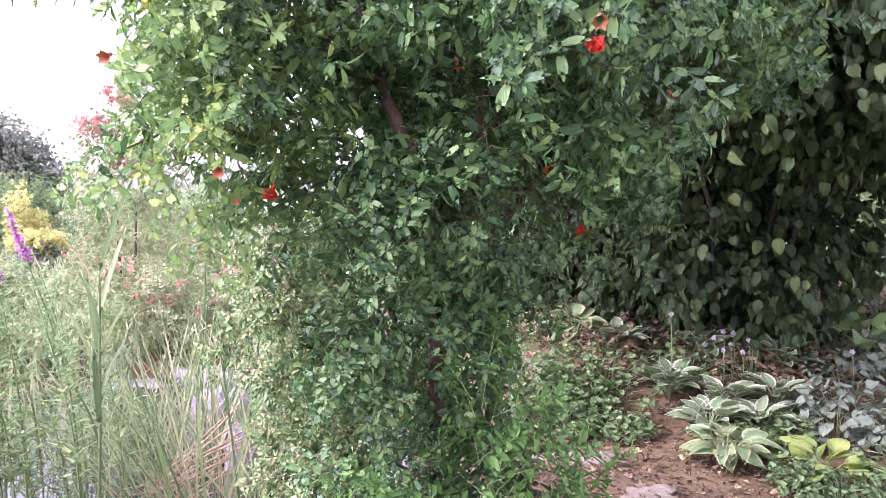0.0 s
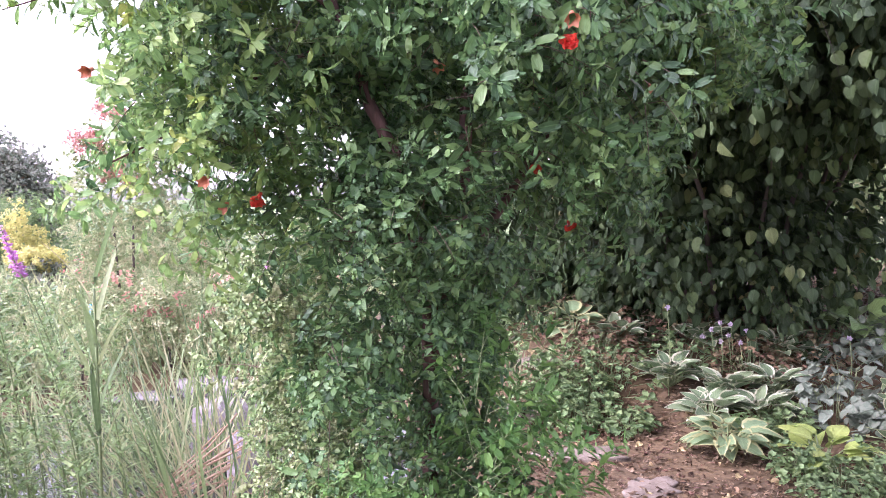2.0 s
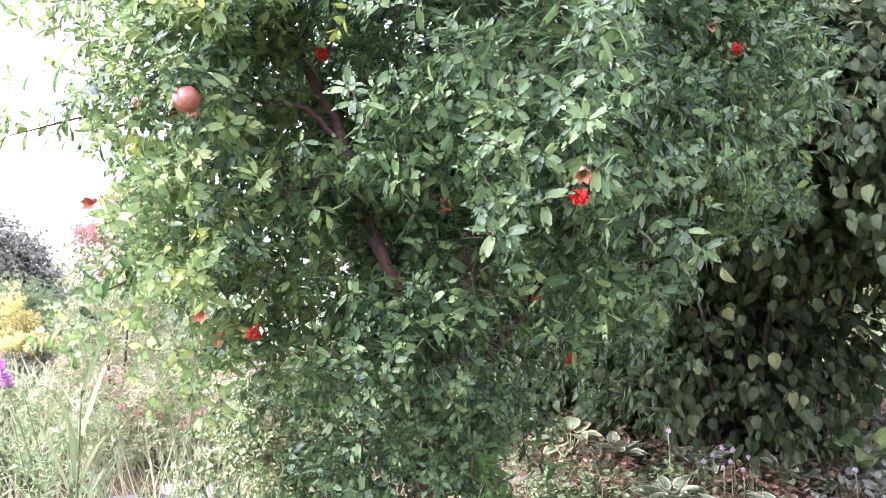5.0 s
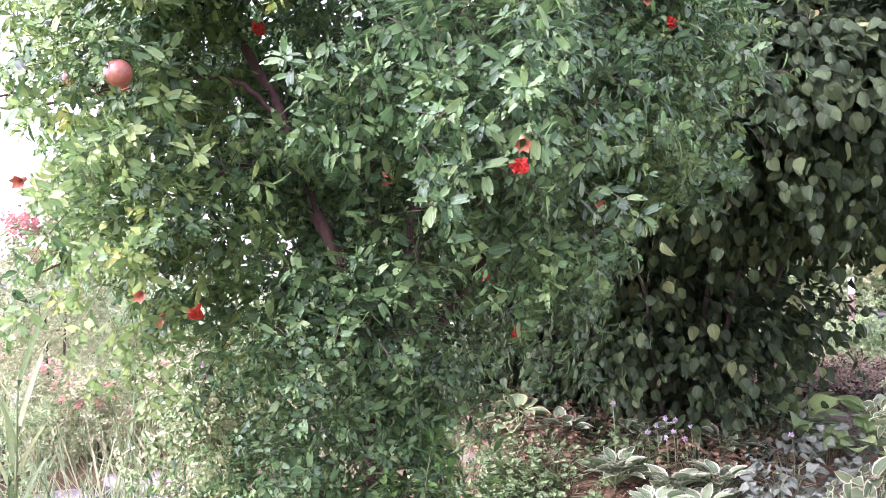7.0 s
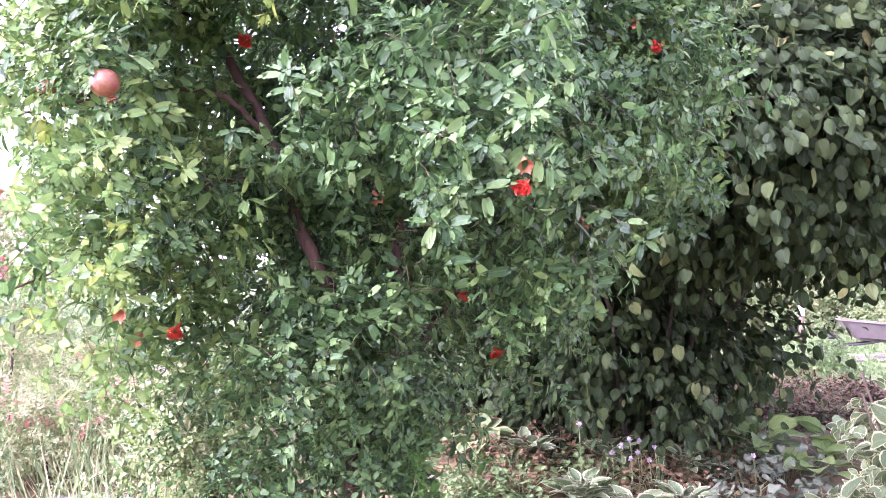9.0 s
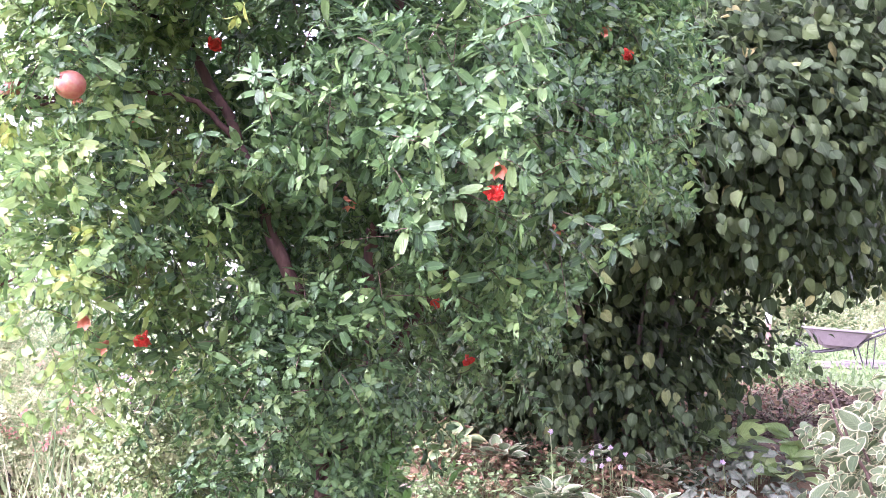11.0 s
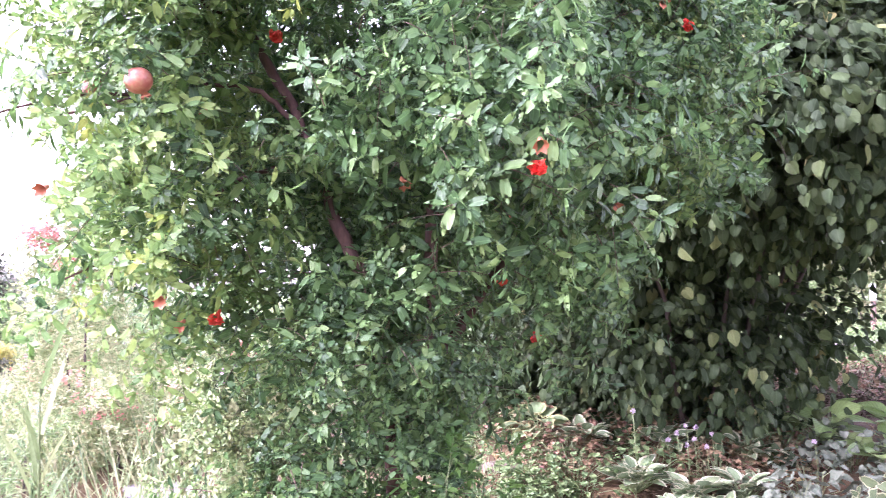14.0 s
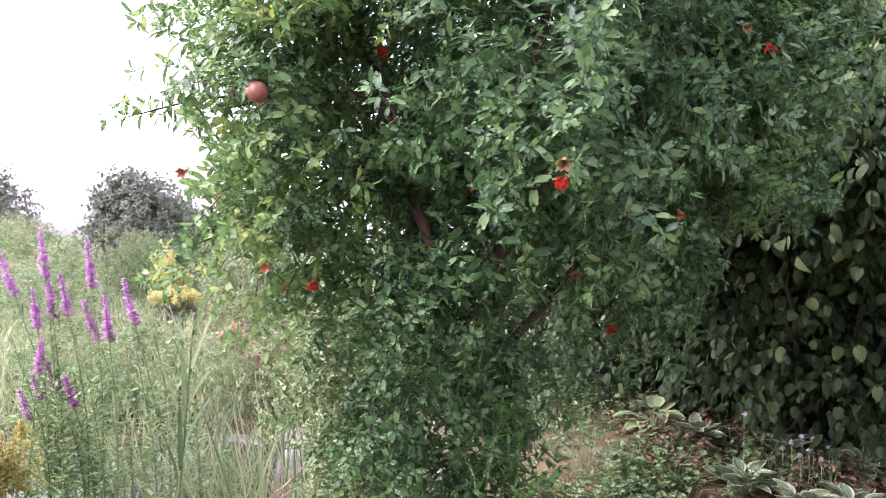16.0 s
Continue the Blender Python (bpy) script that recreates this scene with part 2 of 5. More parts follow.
CALYX = rough_mat("orange_calyx", [(0.3, (0.44, 0.145, 0.07)), (0.7, (0.5, 0.22, 0.12))], scale=60, rough=0.65, bump=0.1, dist=0.001)
FRUIT = rough_mat("pomegranate_rind", [(0.35, (0.26, 0.05, 0.04)), (0.5, (0.31, 0.11, 0.07)), (0.68, (0.32, 0.2, 0.1))], scale=22, rough=0.42, bump=0.15, dist=0.001)
BARK = rough_mat("pomegranate_bark", [(0.3, (0.038, 0.02, 0.015)), (0.55, (0.085, 0.044, 0.032)), (0.75, (0.16, 0.092, 0.07))], scale=24, bump=0.8, dist=0.004, stretch=(1, 1, 0.25))
TWIG = rough_mat("twig_bark", [(0.3, (0.06, 0.04, 0.028)), (0.7, (0.13, 0.09, 0.06))], scale=60, bump=0.3, dist=0.001)
HAZEL_BARK = rough_mat("hazel_bark", [(0.3, (0.04, 0.03, 0.022)), (0.7, (0.1, 0.08, 0.062))], scale=30, bump=0.5, dist=0.003, stretch=(1, 1, 0.3))
PALE_TWIG = rough_mat("lichened_twig", [(0.3, (0.22, 0.2, 0.18)), (0.7, (0.36, 0.34, 0.31))], scale=50, bump=0.4, dist=0.002)
STEM = rough_mat("green_stem", [(0.3, (0.1, 0.17, 0.06)), (0.7, (0.2, 0.24, 0.1))], scale=60, rough=0.6, bump=0.1, dist=0.001)
STONE = rough_mat("pale_flagstone", [(0.3, (0.09, 0.073, 0.048)), (0.5, (0.15, 0.124, 0.085)), (0.7, (0.23, 0.198, 0.145))], scale=14, bump=1.0, dist=0.01)
ROCK = rough_mat("violet_grey_rock", [(0.3, (0.12, 0.11, 0.105)), (0.5, (0.2, 0.185, 0.175)), (0.7, (0.32, 0.295, 0.28))], scale=7, bump=0.8, dist=0.02)
CHIP = leaf_mat("bark_chip", [(0.16, 0.08, 0.055), (0.22, 0.12, 0.08), (0.3, 0.19, 0.13), (0.11, 0.06, 0.045)], gloss=0.9, through=0.0, rib=0)
PATH_CHIP = leaf_mat("wood_chip", [(0.05, 0.03, 0.016), (0.12, 0.075, 0.036), (0.22, 0.15, 0.08), (0.31, 0.235, 0.145), (0.09, 0.052, 0.028)], gloss=0.9, through=0.0, rib=0)
# dead leaves coloured dark, with the hazel's shade over the heap put in
SHADED_DEAD = leaf_mat("shaded_dead_leaf", [(0.045, 0.034, 0.02), (0.075, 0.058, 0.033), (0.12, 0.095, 0.055)], gloss=0.9, through=0.0, rib=0)
STRAWTUBE = rough_mat("dry_straw", [(0.3, (0.26, 0.17, 0.1)), (0.7, (0.42, 0.31, 0.2))], scale=40, bump=0.2, dist=0.001)
PLASTER = rough_mat("grey_render", [(0.3, (0.3, 0.28, 0.26)), (0.7, (0.38, 0.36, 0.33))], scale=2, bump=0.3)
PAVING = rough_mat("pale_paving", [(0.3, (0.11, 0.097, 0.08)), (0.7, (0.17, 0.15, 0.125))], scale=3, bump=0.3)


# ---- geometry helpers ----
rng = np.random.default_rng(7)


def unit(v):
    return v / np.maximum(np.linalg.norm(v, axis=-1, keepdims=True), 1e-9)


def mesh_of(name, verts, tris, uvs, mat, smooth=True):
    """A mesh from arrays of vertices, triangles and one uv a vertex."""
    me = bpy.data.meshes.new(name)
    verts, tris = np.asarray(verts, np.float32), np.asarray(tris, np.int32)
    me.vertices.add(len(verts)); me.vertices.foreach_set("co", verts.ravel())
    me.loops.add(tris.size); me.loops.foreach_set("vertex_index", tris.ravel())
    me.polygons.add(len(tris))
    me.polygons.foreach_set("loop_start", np.arange(len(tris), dtype=np.int32) * 3)
    me.polygons.foreach_set("use_smooth", np.full(len(tris), smooth))
    if uvs is not None:
        me.uv_layers.new(name="UVMap").data.foreach_set("uv", np.asarray(uvs, np.float32)[tris.ravel()].ravel())
    me.materials.append(mat)
    me.update(calc_edges=True); me.validate()
    return me


def thing(name, at, label, category, group="", kind=""):
    ob = new(name)
    ob.location = at
    ob.empty_display_size = 0.1
    return tagged(ob, label, category, group, kind)


def part(name, me, parent, label="", kind=""):
    """Links a mesh, built in world places, as a part under its thing."""
    ob = new(name, me)
    ob.parent = parent
    base = Vector(parent.location)
    if parent.parent:
        base = Vector((0, 0, 0))
    ob.matrix_parent_inverse = Matrix.Translation(-base)
    return tagged(ob, label, kind=kind)


def blade(length, width, stations=3, across=3, widest=0.5, full=0.8, fold=0.25, droop=0.25, wave=0.0, tooth=0.0, seed=0, point=0.0):
    """A leaf along +x, its upper face towards +z: vertices, triangles, uvs."""
    r = np.random.default_rng(seed)
    ts = np.linspace(0, 1, stations + 2)
    if point:
        ts = 0.5 - 0.5 * np.cos(math.pi * ts)
    v, uv, rows = [], [], []
    for i, t in enumerate(ts):
        zc = -droop * length * t * t
        if i in (0, stations + 1):
            rows.append([len(v)]); v.append((length * t, 0, zc)); uv.append((t, 0.5)); continue
        s = t ** (math.log(0.5) / math.log(widest))
        half = width / 2 * math.sin(math.pi * s) ** full * (1 + tooth * r.uniform(-1, 1)) * (1 - point * t ** 3)
        row = []
        for a in np.linspace(-1, 1, across):
            row.append(len(v))
            v.append((length * t + tooth * r.uniform(-0.3, 0.3) * width, a * half, zc + fold * half * abs(a) ** 1.5 + wave * width * r.uniform(-1, 1) * abs(a)))
            uv.append((t, 0.5 + 0.5 * a))
        rows.append(row)
    f = []
    for p, q in zip(rows, rows[1:]):
        if len(p) == 1:
            f += [(p[0], q[j], q[j + 1])[::-1] for j in range(len(q) - 1)]
        elif len(q) == 1:
            f += [(p[j], q[0], p[j + 1]) [::-1] for j in range(len(p) - 1)]
        else:
            for j in range(len(p) - 1):
                f += [(p[j], p[j + 1], q[j + 1])[::-1], (p[j], q[j + 1], q[j])[::-1]]
    return np.array(v), np.array(f)[:, ::-1][:, ::-1], np.array(uv)


def frames(pos, along, up, size):
    """Poses, one for each leaf: x along the blade, z near up."""
    x = unit(along)
    z = unit(up - (up * x).sum(-1, keepdims=True) * x)
    y = np.cross(z, x)
    m = np.zeros((len(pos), 4, 4))
    s = np.broadcast_to(np.asarray(size, float).reshape(-1, 1), (len(pos), 1))
    m[:, :3, 0], m[:, :3, 1], m[:, :3, 2], m[:, :3, 3], m[:, 3, 3] = x * s, y * s, z * s, pos, 1
    return m


def scattered(name, kinds, poses, mat):
    """One mesh of many leaves: each pose takes one of the kinds in turn."""
    vs, fs, us, off = [], [], [], 0
    pick = rng.integers(0, len(kinds), len(poses))
    for k, (v, f, uv) in enumerate(kinds):
        ms = poses[pick == k]
        if not len(ms):
            continue
        w = np.einsum("nij,vj->nvi", ms[:, :3, :3], v) + ms[:, None, :3, 3]
        vs.append(w.reshape(-1, 3))
        fs.append((f[None] + (np.arange(len(ms)) * len(v))[:, None, None]).reshape(-1, 3) + off)
        us.append(np.tile(uv, (len(ms), 1)))
        off += len(ms) * len(v)
    return mesh_of(name, np.concatenate(vs), np.concatenate(fs), np.concatenate(us), mat)


def leaf_parts(name, kinds, poses, mat, parent):
    """Leaves as objects of their own on a few shared meshes."""
    mes = [mesh_of(name, *k, mat) for k in kinds]
    for i, m in enumerate(poses):
        ob = part(name, mes[i % len(mes)], parent)
        ob.matrix_basis = Matrix(m.tolist())


def tubes(name, lines, mat, sides=5):
    """Stems: each line is (points, radii); one mesh."""
    vs, fs, us, off = [], [], [], 0
    for pts, rad in lines:
        pts = np.asarray(pts, float)
        tan = unit(np.gradient(pts, axis=0))
        ref = np.where(np.abs(tan[:, 2:3]) > 0.95, [[1.0, 0, 0]], [[0, 0, 1.0]])
        a = unit(np.cross(tan, ref)); b = np.cross(tan, a)
        ang = np.linspace(0, 2 * math.pi, sides, endpoint=False)
        ring = (a[:, None] * np.cos(ang)[None, :, None] + b[:, None] * np.sin(ang)[None, :, None]) * np.asarray(rad).reshape(-1, 1, 1) + pts[:, None]
        n = len(pts)
        vs.append(ring.reshape(-1, 3)); vs.append(pts[-1:])
        us.append(np.zeros((n * sides + 1, 2)))
        for i in range(n - 1):
            for j in range(sides):
                p, q = off + i * sides + j, off + i * sides + (j + 1) % sides
                fs += [(p, q, q + sides), (p, q + sides, p + sides)]
        for j in range(sides):
            fs.append((off + (n - 1) * sides + j, off + (n - 1) * sides + (j + 1) % sides, off + n * sides))
        off += n * sides + 1
    return mesh_of(name, np.concatenate(vs), fs, np.concatenate(us), mat)


def bent(points, n=16, jitter=0.0, seed=0):
    """A smooth line through a few points."""
    p = np.asarray(points, float)
    p = np.vstack([2 * p[0] - p[1], p, 2 * p[-1] - p[-2]])
    out = []
    segs = len(p) - 3
    for u in np.linspace(0, segs - 1e-6, n):
        i, t = int(u), u - int(u)
        a, b, c, d = p[i:i + 4]
        out.append(0.5 * (2 * b + (c - a) * t + (2 * a - 5 * b + 4 * c - d) * t * t + (3 * b - a - 3 * c + d) * t ** 3))
    out = np.array(out)
    if jitter:
        out[1:-1] += np.random.default_rng(seed).normal(0, jitter, out[1:-1].shape)
    return out


def on_clumps(clumps, per_m2, shell=0.35, pockets=(), floor_z=0.02, r=rng):
    """Places and outward ways in the outer shell of lumpy bodies (x, y, z, rx, ry, rz)."""
    ps, ds = [], []
    for i, c in enumerate(clumps):
        ce, ra = np.array(c[:3]), np.array(c[3:6])
        area = 4 * math.pi * ((ra[0] * ra[1]) ** 1.6 / 3 + (ra[0] * ra[2]) ** 1.6 / 3 + (ra[1] * ra[2]) ** 1.6 / 3) ** (1 / 1.6)
        n = int(area * per_m2 * (c[6] if len(c) > 6 else 1))
        d = unit(r.normal(size=(n, 3)))
        lump = 1 + 0.10 * np.sin(d[:, 0] * 7 + i) * np.sin(d[:, 1] * 6 + 2 * i) + 0.10 * np.sin(d[:, 2] * 8 + 3 * i + d[:, 0] * 5)
        depth = 1 - shell * r.random(n) ** 1.3
        ps.append(ce + d * ra * (depth * lump)[:, None])
        ds.append(unit(d / ra))
    p, d = np.concatenate(ps), np.concatenate(ds)
    keep = p[:, 2] > floor_z
    for k in pockets:
        keep &= (((p - np.array(k[:3])) / np.array(k[3:6])) ** 2).sum(1) > 1
    return p[keep], d[keep]


def sprigs(p, d, length, nodes, whorl=2, spread=(62, 28), fall=0.25, size=(0.8, 1.15), lift=0.3, r=rng, tip=0):
    """Leafy shoots at p towards d: poses of their leaves and the shoots' lines."""
    n = len(p)
    L = length * r.uniform(0.6, 1.3, n)
    side = unit(np.cross(d, unit(r.normal(size=(n, 3)))))
    side2 = np.cross(d, side)
    poses, lines = [], []
    ts = np.linspace(0.12, 1.0, nodes)
    for j, t in enumerate(ts):
        at = p + d * (L * t)[:, None] + np.array([0, 0, -1.0]) * (fall * L * t * t)[:, None]
        way = unit(d + np.array([0, 0, -1.0]) * (2 * fall * t))
        open_ = radians(spread[0] + (spread[1] - spread[0]) * t)
        last = j == nodes - 1
        count = (tip or whorl + 2) if last else whorl
        for w in range(count):
            phi = j * 1.57 + w * (2.4 if last else 2 * math.pi / whorl) + r.normal(0, 0.35, n)
            rad = side * np.cos(phi)[:, None] + side2 * np.sin(phi)[:, None]
            o = open_ + (0.35 * (w % 2) if last else 0.0) + r.normal(0, 0.22, n)
            along = way * np.cos(o)[:, None] + rad * np.sin(o)[:, None] + np.array([0, 0, -0.25]) * r.random((n, 1))
            upn = way * 0.7 - rad * 0.2 + np.array([0, 0, lift]) + r.normal(0, 0.25, (n, 3))
            s = r.uniform(*size, n) * (1.0 - 0.35 * t * (t > 0.95))
            poses.append(frames(at, along, upn, s))
    mid = p + d * (L * 0.5)[:, None] - np.array([0, 0, 1.0]) * (fall * L * 0.25)[:, None]
    end = p + d * L[:, None] - np.array([0, 0, 1.0]) * (fall * L)[:, None]
    root = p - d * (L * 0.3)[:, None]
    for i in range(n):
        lines.append((np.array([root[i], p[i], mid[i], end[i]]), (0.0015, 0.0013, 0.001, 0.0006)))
    return np.concatenate(poses), lines


def boughs(p, d, k, wide, r=rng):
    """Bundles of k shoots fanning out of each place, as from one bough's end."""
    p, d = np.repeat(p, k, 0), np.repeat(d, k, 0)
    p = p + r.normal(0, wide, p.shape)
    return p, unit(d + r.normal(0, 0.55, d.shape) + np.array([0, 0, 0.05]))


def gz(x, y):
    """The ground's height: a bed that rises behind the tree, a hollow for the pond."""
    sm = lambda a, b, v: np.clip((v - a) / (b - a), 0, 1) ** 2 * (3 - 2 * np.clip((v - a) / (b - a), 0, 1))
    z = 0.42 * sm(4.5, 6.3, y) * sm(-0.6, 0.9, x)
    z = z - 0.28 * np.clip(1.25 - np.sqrt(((x + 2.0) / 1.5) ** 2 + ((y - 4.6) / 1.7) ** 2), 0, 0.5) * 2
    return z + 0.012 * np.sin(x * 5.1 + y * 2.3) * np.sin(y * 4.3 - x)


# ---- ground ----
near = np.arange(-5, 9.01, 0.12)
far = 9 + np.cumsum(0.2 * 1.28 ** np.arange(26))
gx = np.concatenate([-(far[::-1] - 4), near, far])
gy = np.concatenate([-(far[::-1] - 4), near, far])
X, Y = np.meshgrid(gx, gy)
Z = gz(X, Y) + 0.006 * np.sin(X * 31) * np.sin(Y * 27)
nx, ny = len(gx), len(gy)
ii, jj = np.meshgrid(np.arange(nx - 1), np.arange(ny - 1))
q = (jj * nx + ii).ravel()
tris = np.concatenate([np.stack([q, q + 1, q + nx + 1], 1), np.stack([q, q + nx + 1, q + nx], 1)])


def ground_mat():
    """Reddish soil round the path and beds, passing into grass farther out."""
    mat, n, l = nodes_of("garden_ground")
    tc = n.new("ShaderNodeTexCoord")
    a, b, g = (n.new("ShaderNodeTexNoise") for _ in range(3))
    for t, s in ((a, 2.2), (b, 38), (g, 0.8)):
        t.inputs["Scale"].default_value, t.inputs["Detail"].default_value = s, 7
        l.new(tc.outputs["Object"], t.inputs["Vector"])
    soil = ramp(n, [(0.28, (0.042, 0.028, 0.013)), (0.5, (0.098, 0.066, 0.027)), (0.72, (0.175, 0.124, 0.056))])
    grass = ramp(n, [(0.3, (0.05, 0.085, 0.025)), (0.55, (0.085, 0.13, 0.036)), (0.75, (0.13, 0.17, 0.06))])
    mx = n.new("ShaderNodeMix"); mx.inputs[0].default_value = 0.5
    l.new(a.outputs["Fac"], mx.inputs[2]); l.new(b.outputs["Fac"], mx.inputs[3])
    l.new(mx.outputs[0], soil.inputs["Fac"]); l.new(mx.outputs[0], grass.inputs["Fac"])
    sep = n.new("ShaderNodeSeparateXYZ"); l.new(tc.outputs["Object"], sep.inputs[0])
    edge = n.new("ShaderNodeVectorMath"); edge.operation = "DISTANCE"; edge.inputs[1].default_value = (2.2, 4.5, 0)
    l.new(tc.outputs["Object"], edge.inputs[0])
    wob = n.new("ShaderNodeMath"); wob.operation = "MULTIPLY_ADD"; wob.inputs[1].default_value = 2.0
    l.new(g.outputs["Fac"], wob.inputs[0]); l.new(edge.outputs["Value"], wob.inputs[2])
    mr = n.new("ShaderNodeMapRange"); mr.inputs["From Min"].default_value, mr.inputs["From Max"].default_value = 7.2, 7.6
    l.new(wob.outputs[0], mr.inputs["Value"])
    m2 = n.new("ShaderNodeMix"); m2.data_type = "RGBA"
    l.new(mr.outputs[0], m2.inputs[0]); l.new(soil.outputs["Color"], m2.inputs[6]); l.new(grass.outputs["Color"], m2.inputs[7])
    bp = n.new("ShaderNodeBump"); bp.inputs["Strength"].default_value, bp.inputs["Distance"].default_value = 0.9, 0.02
    l.new(mx.outputs[0], bp.inputs["Height"])
    pb = n.new("ShaderNodeBsdfPrincipled"); pb.inputs["Roughness"].default_value = 0.95
    l.new(m2.outputs[2], pb.inputs["Base Color"]); l.new(bp.outputs["Normal"], pb.inputs["Normal"])
    out = n.new("ShaderNodeOutputMaterial"); l.new(pb.outputs[0], out.inputs["Surface"])
    return mat


ground = new("ground", mesh_of("ground", np.stack([X, Y, Z], -1).reshape(-1, 3), tris, None, ground_mat()))
tagged(ground, "bare reddish-brown garden soil passing into grass", "ground", kind="structure")

# bark chips and dry leaves strewn on the soil
n = 5200
cx, cy = rng.uniform(0.1, 5.6, n), 3.1 + 7 * rng.random(n) ** 1.3
cp = np.stack([cx, cy, gz(cx, cy) + 0.008], 1)
ca = rng.normal(size=(n, 3)) * [1, 1, 0.25]
cu = np.array([0, 0, 1.0]) + rng.normal(0, 0.35, (n, 3))
chip = [blade(0.05, 0.018, 2, 3, 0.5, 0.5, 0.15, 0.05, seed=1), blade(0.03, 0.02, 2, 3, 0.45, 0.4, 0.3, 0.1, seed=2), blade(0.07, 0.012, 2, 3, 0.5, 0.3, 0.1, 0.02, seed=3)]
mulch = tagged(new("bark_mulch", scattered("bark_mulch", chip, frames(cp, ca, cu, rng.uniform(0.5, 1.3, n)), CHIP)), "scattered brown bark chips on bare soil", "mulch", kind="stuff")
# twig heap whose dark colour includes the shade under the hazel
n = 3400
cx, cy = 3.0 + 2.6 * rng.random(n), 6.3 + 3.2 * rng.random(n)
cp = np.stack([cx, cy, gz(cx, cy) + 0.02 + 0.05 * rng.random(n)], 1)
twig_heap = tagged(new("twig_litter", scattered("twig_litter", chip, frames(cp, rng.normal(size=(n, 3)) * [1, 1, 0.4], np.array([0, 0, 1.0]) + rng.normal(0, 0.5, (n, 3)), rng.uniform(0.8, 2.4, n)), SHADED_DEAD)), "heap of twigs and dead leaves behind the hazel, darkened for its shade", "leaf litter", kind="stuff")
n = 2600
cx, cy = rng.uniform(0.2, 1.9, n), rng.uniform(3.4, 5.3, n)
cp = np.stack([cx, cy, gz(cx, cy) + 0.012], 1)
path_chips = tagged(new("path_chips", scattered("path_chips", chip, frames(cp, rng.normal(size=(n, 3)) * [1, 1, 0.3], np.array([0, 0, 1.0]) + rng.normal(0, 0.4, (n, 3)), rng.uniform(0.5, 1.3, n)), PATH_CHIP)), "coarse pale and dark wood chips on the trodden path", "mulch", kind="stuff")
n = 420
cx, cy = rng.uniform(0.2, 3.4, n), rng.uniform(3.3, 7.4, n)
cp = np.stack([cx, cy, gz(cx, cy) + 0.015], 1)
litter_leaf = [blade(0.07, 0.045, 3, 3, 0.5, 0.7, 0.5, 0.2, 0.1, seed=4), blade(0.05, 0.02, 3, 3, 0.5, 0.7, 0.4, 0.3, 0.1, seed=5)]
litter = tagged(new("leaf_litter", scattered("leaf_litter", litter_leaf, frames(cp, rng.normal(size=(n, 3)) * [1, 1, 0.3], np.array([0, 0, 1.0]) + rng.normal(0, 0.4, (n, 3)), rng.uniform(0.6, 1.2, n)), DRY)), "dry fallen leaves lying on bare soil", "leaf litter", kind="stuff")


# ---- unseen wall added behind the camera to darken the hazel side ----
bm = bmesh.new()
bmesh.ops.create_cube(bm, size=1.0)
bmesh.ops.scale(bm, vec=(14.0, 0.3, 6.2), verts=bm.verts)
bmesh.ops.bevel(bm, geom=bm.edges, offset=0.02, segments=1, affect="EDGES")
wall = bpy.data.meshes.new("wall_south"); bm.to_mesh(wall); bm.free(); wall.materials.append(PLASTER)
wall_south = tagged(new("wall_south", wall), "plain grey wall added out of view to shade the hazel", "wall", kind="structure")
wall_south.location = (7.0, -4.6, 3.0)


# ---- pomegranate ----
TREE = (0.0, 2.4, 0.0)
tree = thing("pomegranate_tree", TREE, "leafy pomegranate tree with red flowers and ripening fruit", "tree")
trunk_line = bent([(-0.02, 2.6, -0.05), (-0.05, 2.54, 0.5), (-0.03, 2.42, 1.1), (-0.06, 2.16, 1.5), (-0.12, 2.13, 1.68), (-0.2, 2.17, 1.88), (-0.285, 2.24, 2.08), (-0.4, 2.26, 2.3), (-0.5, 2.35, 2.65), (-0.52, 2.45, 3.0)], 44, 0.004, 3)
part("trunk", tubes("trunk", [(trunk_line, np.interp(np.linspace(0, 1, 44), [0, 0.3, 0.6, 1], [0.034, 0.019, 0.0155, 0.008]) * (1 + 0.06 * np.sin(np.arange(44) * 1.7)))], BARK, 12), tree, "slender leaning red-brown trunk")
for pts, r0 in (([(-0.035, 2.46, 0.95), (0.08, 2.36, 1.4), (0.12, 2.3, 1.9), (0.2, 2.4, 2.5), (0.25, 2.5, 3.0)], 0.026),
                ([(-0.03, 2.42, 1.1), (0.25, 2.75, 1.5), (0.6, 2.95, 1.95), (1.0, 2.9, 2.4), (1.3, 2.9, 2.6)], 0.02),
                ([(-0.24, 2.2, 1.98), (-0.36, 2.2, 2.09), (-0.52, 2.15, 2.1), (-0.8, 2.0, 2.0)], 0.009),
                ([(-0.2, 2.17, 1.88), (-0.36, 2.06, 1.84), (-0.55, 1.98, 1.7), (-0.78, 1.92, 1.58)], 0.007),
                ([(-0.4, 2.26, 2.3), (-0.55, 2.12, 2.34), (-0.68, 2.02, 2.3), (-0.78, 1.98, 2.2)], 0.011),
                ([(0.12, 2.3, 1.9), (0.18, 2.15, 1.98), (0.26, 1.98, 1.97), (0.32, 1.84, 1.92)], 0.006),
                ([(-0.025, 2.58, 0.1), (0.15, 2.54, 0.5), (0.3, 2.55, 0.85)], 0.012)):
    part("limb", tubes("limb", [(bent(pts, 20, 0.002, len(pts)), np.linspace(r0, r0 * 0.35, 20))], BARK, 8), tree)

